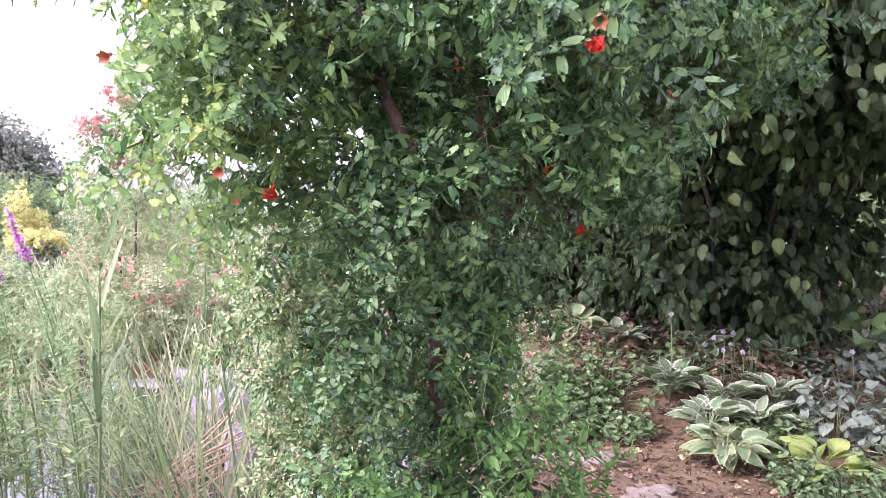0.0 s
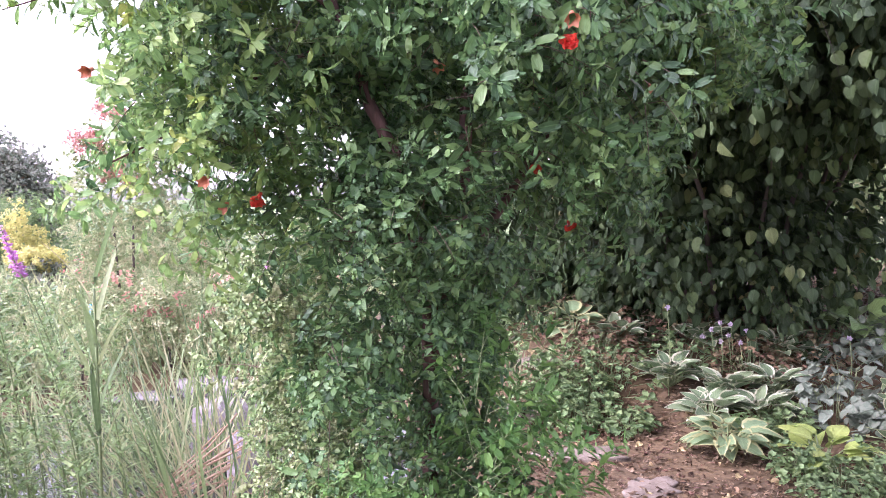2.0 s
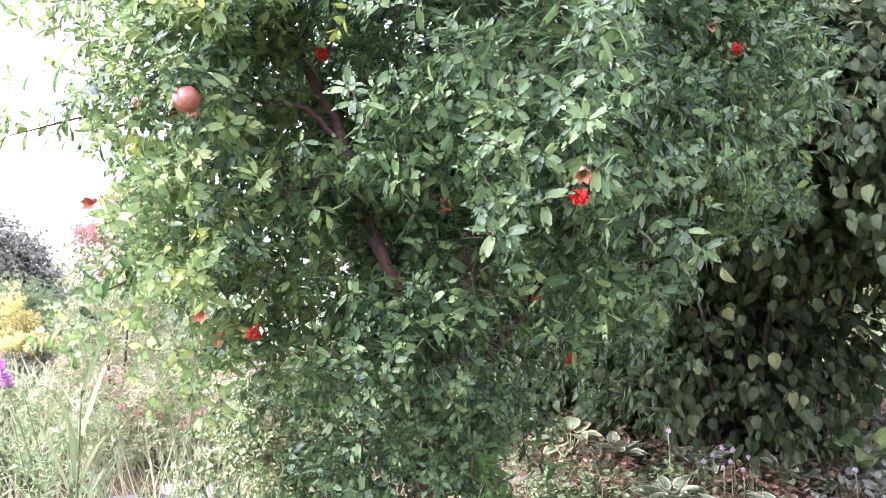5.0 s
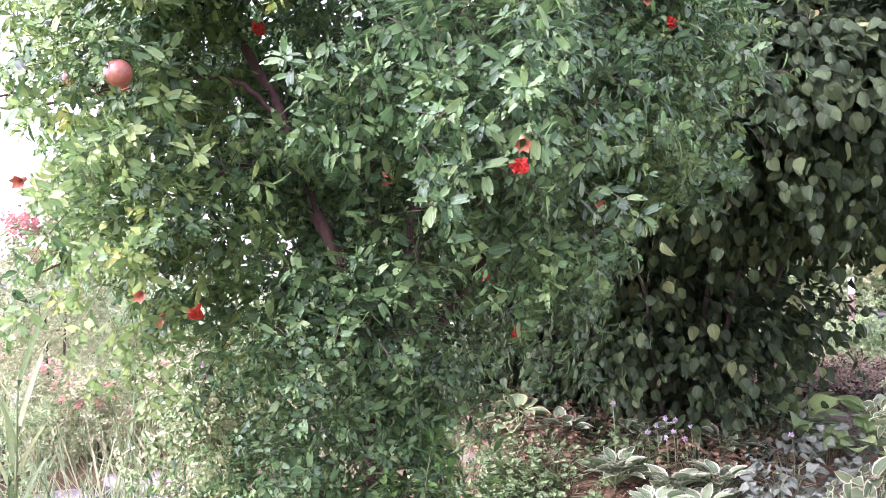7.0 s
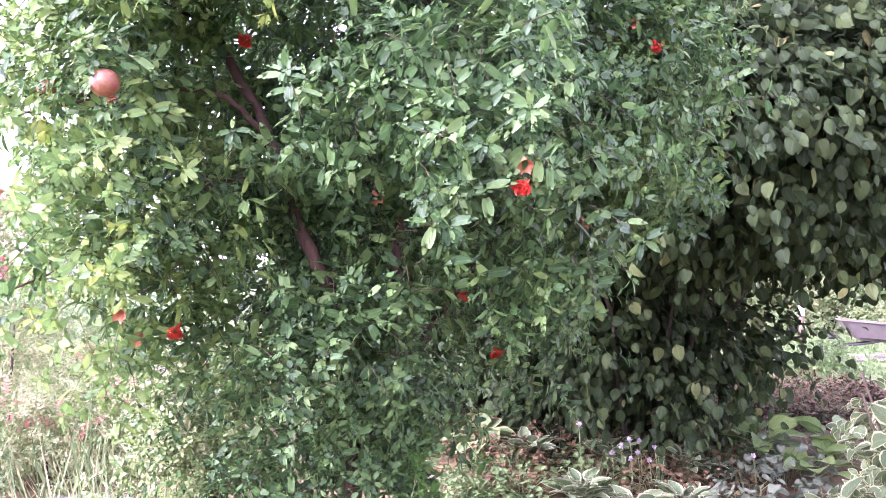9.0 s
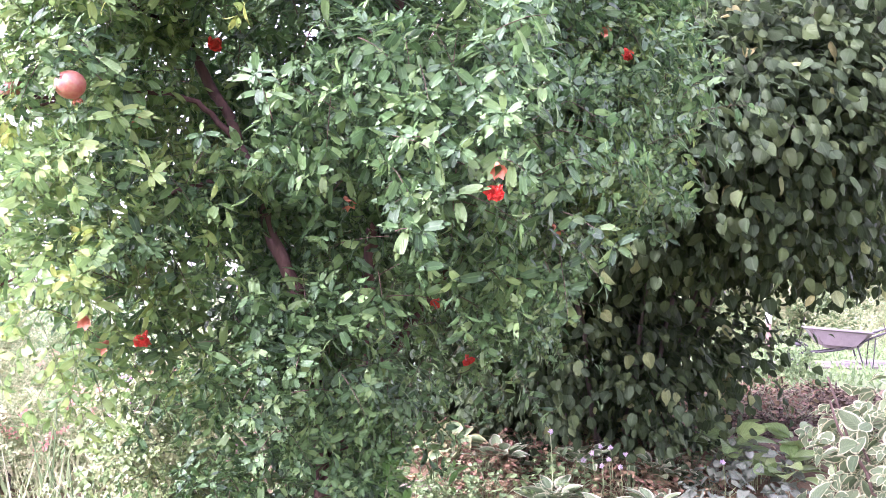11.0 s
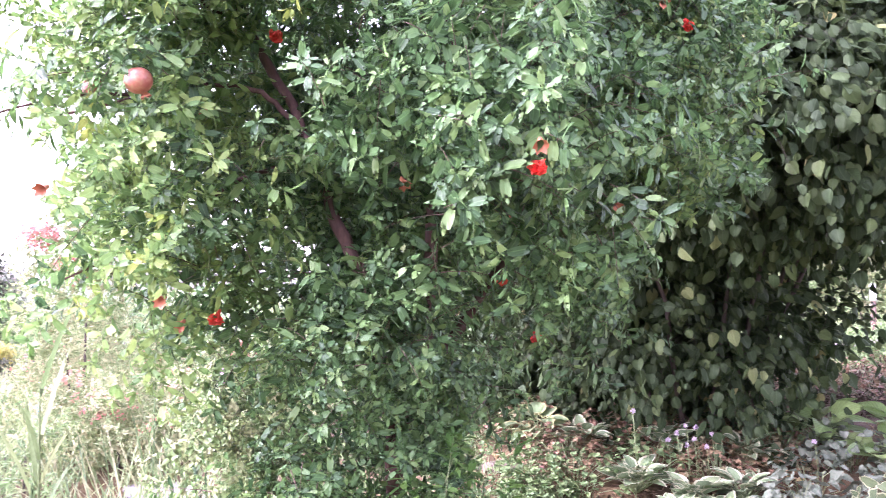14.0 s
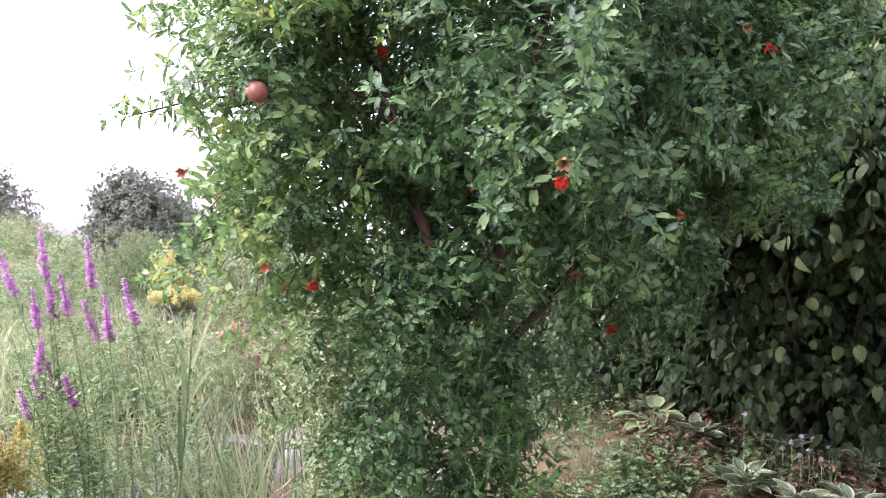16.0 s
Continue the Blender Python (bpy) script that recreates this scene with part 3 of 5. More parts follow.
# open places in the crown, where the trunk shows
POCKETS = [(-0.28, 1.77, 2.12, 0.165, 0.48, 0.22), (-0.115, 1.72, 1.735, 0.095, 0.5, 0.13), (-0.03, 2.05, 0.95, 0.042, 0.32, 0.26)]
# blooms (fresh or faded) and fruit stand free of the leaves in front of them
BLOOMS = [(-0.43, 2.05, 1.5, 1), (-0.52, 2.05, 1.475, 0), (-0.5, 1.85, 1.54, 0), (0.323, 2.68, 1.565, 1), (0.342, 1.585, 1.84, 0), (0.333, 1.6, 1.795, 1), (0.647, 2.42, 1.79, 0), (-0.3, 2.15, 2.24, 1),
          (0.83, 2.5, 2.405, 0), (0.92, 2.52, 2.35, 1), (0.444, 2.9, 1.37, 1), (-0.42, 1.95, 2.0, 0), (0.04, 2.0, 1.82, 0), (-0.72, 1.75, 1.79, 0), (0.3, 2.1, 1.72, 0)]
POCKETS += [(x - (x - 0.15) * 0.35 / y, y - 0.35, z - (z - 1.57) * 0.35 / y, 0.09 if z < 2.3 else 0.06, 0.4, 0.09 if z < 2.3 else 0.06) for x, y, z, fresh in BLOOMS[:-1]] + [(-0.45, 1.48, 1.97, 0.085, 0.26, 0.085), (-0.92, 1.9, 1.78, 0.22, 0.35, 0.12)]
crown = [(0.14, 2.45, 2.15, 0.68, 0.82, 0.62, 0.85), (-0.45, 2.15, 1.98, 0.40, 0.40, 0.46, 0.4), (-0.40, 2.12, 1.60, 0.34, 0.28, 0.2, 0.45),
         (0.7, 2.75, 2.2, 0.46, 0.5, 0.5), (0.92, 2.85, 2.5, 0.32, 0.35, 0.3), (0.40, 2.95, 1.60, 0.40, 0.40, 0.32), (0.25, 1.88, 1.88, 0.32, 0.28, 0.32),
         (-0.1, 2.65, 2.88, 0.8, 0.85, 0.45, 0.7), (-0.1, 2.25, 1.38, 0.25, 0.18, 0.15), (-0.04, 2.04, 1.42, 0.2, 0.1, 0.12), (0.12, 2.4, 1.27, 0.17, 0.2, 0.14, 0.8), (-0.05, 2.02, 1.45, 0.13, 0.08, 0.12, 1.6),
         (-0.22, 2.3, 1.15, 0.16, 0.2, 0.22, 0.9), (-0.25, 2.28, 0.85, 0.17, 0.2, 0.3, 0.85), (-0.24, 2.26, 0.4, 0.2, 0.22, 0.4, 0.85), (0.03, 2.62, 0.9, 0.15, 0.12, 0.4, 1.6), (0.05, 2.4, 0.4, 0.22, 0.22, 0.36, 1.3), (0.04, 2.3, 1.1, 0.1, 0.1, 0.3),
         (-0.4, 2.75, 1.9, 0.42, 0.3, 0.5, 0.65), (-0.2, 2.6, 2.0, 0.4, 0.2, 0.5, 0.6), (-0.36, 2.75, 2.25, 0.4, 0.2, 0.42, 0.4)]


def clear(lines):
    """Leaves out the shoots that would cross the open places."""
    mid = np.array([l[0][1:].mean(0) for l in lines])
    keep = np.ones(len(mid), bool)
    for k in POCKETS:
        keep &= (((mid - np.array(k[:3])) / np.array(k[3:6])) ** 2).sum(1) > 1.2
    return [l for l, g in zip(lines, keep) if g]


pom_leaf = [blade(0.064, 0.0205, 4, 3, 0.57, 0.68, 0.35, 0.22, seed=10), blade(0.057, 0.0205, 4, 3, 0.6, 0.62, 0.25, 0.32, seed=11),
            blade(0.074, 0.021, 4, 3, 0.55, 0.72, 0.4, 0.16, seed=12), blade(0.05, 0.0185, 4, 3, 0.58, 0.64, 0.3, 0.26, seed=13)]
p, d = boughs(*on_clumps(crown, 42, 0.6, POCKETS), 4, 0.05)
d = unit(d + np.array([0, 0, 0.12]))
poses, lines = sprigs(p, d, 0.12, 5, 2, (80, 52), 0.22, (0.74, 1.2), 0.55, tip=6)
poses[:, :3, :3] *= np.where(poses[:, 2, 3] < 1.45, 0.84, 1.0)[:, None, None]
lines = clear(lines)
for k in POCKETS:
    poses = poses[(((poses[:, :3, 3] - np.array(k[:3])) / np.array(k[3:6])) ** 2).sum(1) > 1]
front = np.argsort(poses[:, 1, 3] + 0.6 * np.abs(poses[:, 0, 3] - 0.15))[:300]
rest = np.ones(len(poses), bool); rest[front] = False
part("crown", scattered("crown", pom_leaf, poses[rest], POM), tree, "dense glossy dark green leaves", "stuff")
part("twigwork", tubes("twigwork", lines[::2], TWIG, 3), tree, "", "stuff")
leaf_parts("leaf", pom_leaf, poses[front], POM, tree)
# young growth paled to put in backlight at the sunlit side and the tips, and fresh green shoots rising from the foot
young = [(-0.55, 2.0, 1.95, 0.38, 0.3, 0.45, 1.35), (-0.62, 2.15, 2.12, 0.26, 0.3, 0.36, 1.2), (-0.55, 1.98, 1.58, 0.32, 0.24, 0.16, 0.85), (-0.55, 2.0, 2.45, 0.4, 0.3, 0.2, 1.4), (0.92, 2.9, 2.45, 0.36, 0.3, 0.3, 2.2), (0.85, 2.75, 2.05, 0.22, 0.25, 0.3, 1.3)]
foot = [(0.12, 2.12, 0.72, 0.14, 0.16, 0.34, 1.5), (0.3, 2.25, 0.58, 0.14, 0.14, 0.32, 1.2), (0.02, 2.08, 0.4, 0.26, 0.14, 0.33, 1.3)]
for name, clumps, mat, per, shoot, nodes, words in (("young_growth", young, POM_YOUNG_BACKLIT, 75, 0.16, 6, "pale bright green young shoots with backlight put into the colour"), ("foot_growth", foot, POM_FOOT, 48, 0.24, 8, "fresh green shoots at the trunk's foot")):
    p, d = on_clumps(clumps, per, 0.8, POCKETS)
    d = unit(d + rng.normal(0, 0.4, d.shape) + np.array([0, 0, 0.15 if shoot < 0.2 else 0.5]))
    poses, lines = sprigs(p, d, shoot, nodes, 2, (74, 48), 0.15, (0.7, 1.1), 0.5, tip=6)
    lines = clear(lines)
    for k in POCKETS:
        poses = poses[(((poses[:, :3, 3] - np.array(k[:3])) / np.array(k[3:6])) ** 2).sum(1) > 1]
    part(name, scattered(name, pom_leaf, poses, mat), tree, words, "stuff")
    part("young_wood", tubes("young_wood", lines, STEM, 3), tree, "", "stuff")
# a few yellowing tips on the open side
tips = np.array([(-0.46, 1.75, 1.6), (-0.41, 1.78, 1.68), (-0.53, 1.75, 2.25), (-0.44, 1.75, 2.19), (-0.2, 1.8, 2.24), (-0.68, 1.85, 1.95), (-0.6, 1.8, 1.5)])
tips = tips + rng.normal(0, 0.025, tips.shape)
poses, lines = sprigs(tips, unit(np.array([-0.4, -0.6, 0.1]) + rng.normal(0, 0.5, tips.shape)), 0.07, 3, 2, (60, 35), 0.2, (0.75, 1.1))
leaf_parts("yellow_leaf", pom_leaf[:2], poses, YELLOWING, tree)

# a long spray reaching out on the open side
spray = bent([(-0.55, 2.05, 2.05), (-0.75, 1.93, 2.03), (-0.98, 1.84, 1.95)], 12)
part("limb", tubes("limb", [(spray, np.linspace(0.006, 0.0015, 12))], BARK, 6), tree)
sp = np.repeat(spray[3:], 2, 0)
poses, _ = sprigs(sp, unit(np.array([-1.0, -0.3, 0.0]) + rng.normal(0, 0.6, sp.shape)), 0.05, 2, 2, (60, 35), 0.2, (0.6, 0.95))
leaf_parts("young_leaf", pom_leaf, poses, POM_YOUNG_BACKLIT, tree)


# ---- hazel ----
hazel = thing("hazel_bush", (1.95, 6.3, 0.4), "large many-stemmed hazel bush with broad dark leaves", "shrub")
for i in range(13):
    a = i * 2.4
    s = 0.25 + 0.35 * ((i * 37) % 10) / 10
    bx, by = 1.95 + 0.3 * math.cos(a), 6.2 + 0.25 * math.sin(a)
    tx, ty = 1.95 + (1.2 + s) * math.cos(a), 6.1 + (0.8 + s) * math.sin(a)
    pts = [(bx, by, 0.3), (bx * 0.7 + tx * 0.3, by * 0.7 + ty * 0.3, 1.3), (bx * 0.35 + tx * 0.65, by * 0.35 + ty * 0.65, 2.4), (tx, ty, 3.6)]
    part("stem", tubes("stem", [(bent(pts, 18, 0.012, i), np.linspace(0.021, 0.008, 18))], HAZEL_BARK, 7), hazel)
# last clump is added, hidden behind the pomegranate, to shade the lower leaves
hz_clumps = [(1.6, 6.4, 1.5, 0.7, 0.9, 1.2, 0.9), (1.9, 5.25, 2.72, 1.15, 1.05, 0.72, 2.0), (3.45, 6.5, 3.35, 1.3, 1.3, 0.75, 0.9), (2.95, 5.5, 2.58, 0.85, 0.95, 0.5, 1.3), (2.2, 6.7, 4.0, 2.3, 1.5, 0.9, 0.45),
             (3.3, 6.2, 2.4, 0.75, 0.6, 0.42, 1.5), (3.68, 6.0, 2.16, 0.34, 0.4, 0.28, 1.5), (3.3, 7.2, 2.2, 0.7, 0.4, 0.42, 1.2), (2.0, 6.8, 1.75, 0.3, 0.45, 0.85, 0.9), (2.7, 6.15, 1.16, 0.42, 0.4, 0.14, 0.8), (2.1, 5.9, 0.95, 0.35, 0.4, 0.4, 0.8),
             (0.4, 7.0, 2.0, 1.3, 0.7, 1.5, 0.5), (3.3, 4.4, 3.3, 0.9, 0.7, 0.55, 0.7), (0.95, 7.0, 1.0, 0.6, 0.4, 0.7), (1.7, 7.4, 1.4, 1.4, 0.4, 1.2, 0.7), (1.95, 4.5, 2.5, 0.5, 0.4, 0.4, 1.3), (2.35, 4.75, 2.25, 0.55, 0.35, 0.26, 1.6), (2.55, 4.6, 2.62, 0.5, 0.5, 0.36, 1.3), (0.4, 5.5, 2.5, 0.7, 0.7, 0.55, 1.4)]
hz_leaf = [blade(0.125, 0.108, 6, 5, 0.48, 0.58, 0.45, 0.4, 0.07, 0.08, seed=20, point=0.3), blade(0.135, 0.112, 6, 5, 0.45, 0.6, -0.3, 0.6, 0.08, 0.08, seed=21, point=0.4), blade(0.1, 0.08, 6, 5, 0.48, 0.58, 0.6, 0.35, 0.09, 0.09, seed=22, point=0.3), blade(0.115, 0.085, 6, 5, 0.5, 0.6, -0.5, 0.3, 0.08, 0.09, seed=23, point=0.35)]
p, d = boughs(*on_clumps(hz_clumps, 45, 0.6, floor_z=0.42), 4, 0.12)
d = unit(d + np.array([0, 0, -0.25]))
lines = sprigs(p, d, 0.26, 4, 1, (70, 45), 0.4, (0.7, 1.15), 1.3)[1]
# the leaves hang over one another from spreading twigs
poses = []
for k in range(4):
    at = p + d * (0.08 + 0.07 * k) + np.array([0, 0, -0.1]) * (k / 4) ** 2 + rng.normal(0, 0.03, p.shape)
    poses.append(frames(at, d * 0.85 + np.array([0, 0, -0.62]) + rng.normal(0, 0.32, p.shape), d * 0.42 + np.array([0, 0, 0.75]) + rng.normal(0, 0.36, p.shape), rng.uniform(0.42, 0.84, len(p))))
poses = np.concatenate(poses)
front = np.argsort(poses[:, 1, 3] + 0.2 * poses[:, 2, 3])[:300]
rest = np.ones(len(poses), bool); rest[front] = False
yel = rest & (rng.random(len(poses)) < 0.025)
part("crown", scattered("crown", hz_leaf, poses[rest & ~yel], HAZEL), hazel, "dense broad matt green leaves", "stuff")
part("yellow_leafage", scattered("yellow_leafage", hz_leaf, poses[yel], HAZEL_YELLOW), hazel, "scattered yellowed leaves", "stuff")
part("twigwork", tubes("twigwork", lines[::4], HAZEL_BARK, 3), hazel, "", "stuff")
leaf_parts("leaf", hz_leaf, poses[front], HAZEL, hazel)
# a bare pale twig hanging at the canopy's edge
for pts, r0 in (([(1.52, 4.3, 2.95), (1.5, 4.24, 2.75), (1.43, 4.26, 2.56), (1.5, 4.25, 2.42), (1.46, 4.27, 2.24)], 0.007), ([(1.43, 4.26, 2.56), (1.55, 4.22, 2.5), (1.68, 4.2, 2.47)], 0.004), ([(1.48, 4.25, 2.66), (1.4, 4.22, 2.6), (1.36, 4.2, 2.5)], 0.003)):
    part("bare_twig", tubes("bare_twig", [(bent(pts, 14, 0.004, 5), np.linspace(r0, r0 * 0.4, 14))], PALE_TWIG, 6), hazel, "bare pale grey twig")
# single yellowed leaves that hang free in front
at = np.array([(1.6, 5.15, 1.47), (2.05, 5.28, 0.96), (2.12, 5.3, 0.93), (2.15, 5.75, 0.5), (1.8, 5.3, 1.18), (1.92, 5.25, 1.2), (2.5, 5.75, 0.8), (2.4, 5.8, 1.25), (2.75, 5.9, 1.0), (2.0, 4.2, 2.15), (2.9, 6.0, 0.62)])
leaf_parts("yellow_leaf", hz_leaf, frames(at, np.array([0.1, -0.1, -1.0]) + rng.normal(0, 0.25, at.shape), np.array([-0.1, -1.0, 0.2]) + rng.normal(0, 0.25, at.shape), rng.uniform(0.65, 0.9, len(at))), HAZEL_YELLOW, hazel)


# ---- low bed ----
def hosta(at, n, size, mat, label, seed, group="hostas in the shade bed", heart=0.75, arch=0.5):
    """A rosette of broad stalked leaves."""
    r = np.random.default_rng(seed)
    x, y = at
    h = thing("hosta", (x, y, float(gz(x, y))), label, "hosta", group)
    base = np.array(h.location)
    kinds = [blade(size, size * heart, 6, 5, 0.4, 0.66, 0.28, arch * (0.6 + 0.3 * k), 0.014, seed=seed + k, point=0.45) for k in range(3)]
    poses, lines = [], []
    for i in range(n):
        a, el = i * 2.4 + r.normal(0, 0.2), radians(r.uniform(25, 78) * (1 - 0.25 * i / n) + 6)
        way = np.array([math.cos(a) * math.cos(el), math.sin(a) * math.cos(el), math.sin(el)])
        s = size * r.uniform(0.6, 1.0)
        tip = base + way * s
        lines.append((np.array([base, base + way * s * 0.5, tip]), (0.006, 0.005, 0.003)))
        flat = np.array([math.cos(a), math.sin(a), 0.0])
        poses.append(frames(tip[None], (flat + [0, 0, math.sin(el) * 1.3 - 0.4])[None], np.array([[0, 0, 1.0]]) + r.normal(0, 0.22, (1, 3)) + flat[None] * 0.35, r.uniform(0.7, 1.05))[0])
    leaf_parts("leaf", kinds, poses, mat, h)
    part("stalk_tuft", tubes("stalk_tuft", lines, STEM, 4), h, "", "stuff")
    return h


for k, (x, y) in enumerate([(1.3, 5.3), (1.6, 5.1), (1.62, 5.75), (2.1, 5.6), (1.92, 5.15), (1.05, 5.8), (1.45, 4.9), (1.76, 4.88)]):
    hosta((x, y), 30, 0.165, HOSTA, "hosta with white-edged green leaves on bark soil", 100 + k, heart=0.62, arch=0.3)
hosta((1.42, 4.42), 38, 0.17, HOSTA_CREAM, "drooping hosta with cream-edged green leaves beside the path", 120, heart=0.68, arch=0.7)
hosta((0.75, 6.0), 16, 0.2, HOSTA_CREAM, "hosta with cream-edged leaves under the hazel", 121, arch=0.7)
hosta((1.86, 4.24), 20, 0.17, HOSTA_GOLD, "hosta with broad yellow-gold leaves", 122, heart=0.7, arch=0.5)
for k, (x, y) in enumerate([(2.95, 5.5), (3.25, 5.75), (2.72, 5.85)]):
    hosta((x, y), 16, 0.24, HOSTA_GREEN, "hosta with large plain green leaves", 130 + k)


def low_plant(name, at, radius, height, kinds, mat, n, label, cat, seed, group=""):
    """A low mound of leaves on stalks."""
    r = np.random.default_rng(seed)
    x, y = at
    h = thing(name, (x, y, float(gz(x, y))), label, cat, group)
    a, rr = r.uniform(0, 6.28, n), radius * np.sqrt(r.random(n))
    px, py = x + rr * np.cos(a), y + rr * np.sin(a)
    z = gz(px, py) + height * (0.35 + 0.65 * r.random(n)) * np.sqrt(np.clip(1 - (rr / radius) ** 2 * 0.8, 0.05, 1))
    pos = np.stack([px, py, z], 1)
    along = np.stack([np.cos(a) + r.normal(0, 0.6, n), np.sin(a) + r.normal(0, 0.6, n), r.normal(-0.1, 0.35, n)], 1)
    m = frames(pos, along, np.array([0, 0, 1.0]) + r.normal(0, 0.35, (n, 3)), r.uniform(0.65, 1.15, n))
    lines = [(np.array([[x + (q[0] - x) * 0.4, y + (q[1] - y) * 0.4, float(gz(q[0], q[1]))], (q + [x, y, q[2]]) / 2 * [1, 1, 0.8], q]), (0.003, 0.0025, 0.0015)) for q in pos[::3]]
    if n <= 40:
        leaf_parts("leaf", kinds, m, mat, h)
    else:
        part("foliage", scattered("foliage", kinds, m, mat), h, "", "stuff")
    part("stalk_tuft", tubes("stalk_tuft", lines, STEM, 3), h, "", "stuff")
    return h


broad = [blade(0.088, 0.075, 5, 5, 0.42, 0.56, 0.3, 0.45, 0.04, seed=30, point=0.3), blade(0.07, 0.06, 5, 5, 0.42, 0.56, 0.35, 0.35, 0.04, seed=31, point=0.3)]
small = [blade(0.058, 0.042, 3, 3, 0.5, 0.6, 0.2, 0.2, 0.05, seed=32), blade(0.07, 0.038, 3, 3, 0.5, 0.6, 0.2, 0.3, 0.05, seed=33)]
narrow = [blade(0.1, 0.014, 3, 3, 0.4, 0.6, 0.2, 0.4, seed=34), blade(0.13, 0.014, 4, 3, 0.4, 0.6, 0.2, 0.5, seed=35)]
for k, (x, y) in enumerate([(2.15, 4.85), (2.45, 4.7), (2.35, 5.2), (2.75, 5.0), (2.75, 5.5), (2.4, 4.45)]):
    low_plant("silver_brunnera", (x, y), 0.26, 0.3, broad, SILVER, 85, "silver-grey broad-leaved perennial on bark soil", "perennial", 200 + k, "silver-leaved perennials")
for k, (x, y, rd, hh, mt) in enumerate([(1.72, 4.12, 0.18, 0.15, HERB), (1.8, 3.85, 0.25, 0.15, HERB), (2.2, 4.0, 0.3, 0.22, HERB), (0.75, 5.15, 0.18, 0.2, HERB), (1.62, 4.6, 0.14, 0.2, HERB), (1.85, 4.75, 0.16, 0.2, HERB), (1.45, 5.55, 0.25, 0.25, HERB), (1.85, 5.4, 0.25, 0.25, RUST), (1.5, 5.95, 0.3, 0.2, RUST), (2.2, 5.95, 0.35, 0.2, RUST), (2.6, 5.9, 0.3, 0.2, HERB), (3.4, 7.6, 0.5, 0.25, RUST), (4.1, 8.2, 0.6, 0.25, RUST), (4.6, 9.0, 0.7, 0.25, RUST), (3.8, 7.2, 0.4, 0.25, RUST), (0.6, 6.3, 0.35, 0.3, RUST), (0.1, 6.2, 0.4, 0.3, HERB), (0.9, 5.3, 0.35, 0.3, HERB), (0.3, 5.4, 0.4, 0.35, HERB), (1.9, 5.75, 0.3, 0.2, RUST), (2.3, 5.6, 0.3, 0.2, RUST), (1.3, 5.9, 0.35, 0.25, RUST), (0.9, 5.55, 0.25, 0.25, RUST), (0.95, 4.85, 0.16, 0.12, HERB), (0.62, 4.85, 0.15, 0.15, HERB), (0.62, 5.35, 0.28, 0.28, HERB), (0.88, 5.6, 0.28, 0.25, RUST), (0.45, 5.0, 0.22, 0.25, HERB), (0.2, 7.4, 0.5, 0.6, HERB), (0.5, 6.5, 0.4, 0.3, HERB)]):
    low_plant("ground_cover", (x, y), rd, hh, small, mt, 170, "low leafy ground cover on bark soil" if mt is HERB else "low bronze-tinted ground cover with dry leaves", "perennial", 220 + k, "ground cover plants")


def allium(at, height, seed):
    x, y = at
    z0 = float(gz(x, y))
    a = thing("allium", (x, y, z0), "thin-stemmed allium with a small lilac flower head", "flower", "alliums")
    part("stem", tubes("stem", [(bent([(x, y, z0), (x + 0.01, y, z0 + height * 0.5), (x, y + 0.01, z0 + height)], 8), np.full(8, 0.0025))], STEM, 5), a)
    r = np.random.default_rng(seed)
    dd = unit(r.normal(size=(40, 3)))
    pet = [blade(0.02, 0.009, 2, 3, 0.6, 0.6, 0.2, 0.1, seed=40)]
    part("flower_head", scattered("flower_head", pet, frames(np.tile([[x, y + 0.01, z0 + height]], (40, 1)), dd, unit(r.normal(size=(40, 3))), r.uniform(0.7, 1.2, 40)), LILAC), a)


for k, (x, y, hh) in enumerate([(1.27, 5.2, 0.57), (1.6, 5.42, 0.3), (1.64, 5.34, 0.26), (1.67, 5.45, 0.33), (1.7, 5.38, 0.28), (1.74, 5.47, 0.31), (1.77, 5.36, 0.24), (1.83, 5.43, 0.29), (1.56, 5.5, 0.22), (2.42, 5.25, 0.33)]):
    allium((x, y), hh, 300 + k)


# ---- stones of the path ----
def flat_stone(name, at, rx, ry, h, seed, mat, label, cat, group, turn=0.0):
    r = np.random.default_rng(seed)
    bm = bmesh.new()
    k = 17
    outl = [(1 + 0.34 * r.uniform(-1, 1)) for _ in range(k)]
    rings = []
    for sc, z in ((1.0, -0.03), (1.02, h * 0.55), (0.93, h * 0.95), (0.6, h), (0.25, h * 1.04)):
        rings.append([bm.verts.new((rx * sc * outl[i] * math.cos(6.283 * i / k), ry * sc * outl[i] * math.sin(6.283 * i / k), z + r.uniform(-0.08, 0.08) * h)) for i in range(k)])
    for a, b in zip(rings, rings[1:]):
        for i in range(k):
            bm.faces.new((a[i], a[(i + 1) % k], b[(i + 1) % k], b[i]))
    bm.faces.new(rings[-1])
    me = bpy.data.meshes.new(name); bm.to_mesh(me); bm.free()
    for pl in me.polygons:
        pl.use_smooth = True
    me.materials.append(mat)
    ob = new(name, me)
    x, y = at
    ob.location, ob.rotation_euler = (x, y, float(gz(x, y))), (0, 0, turn)
    return tagged(ob, label, cat, group)


for k, (x, y, rx, ry) in enumerate([(0.62, 4.45, 0.22, 0.15), (0.93, 3.92, 0.17, 0.11), (0.35, 5.1, 0.2, 0.13), (0.5, 5.75, 0.16, 0.1)]):
    flat_stone("stepping_stone", (x, y), rx, ry, 0.018, 400 + k, STONE, "flat pale stepping stone sunk in the soil path", "stone", "stepping stones", k)

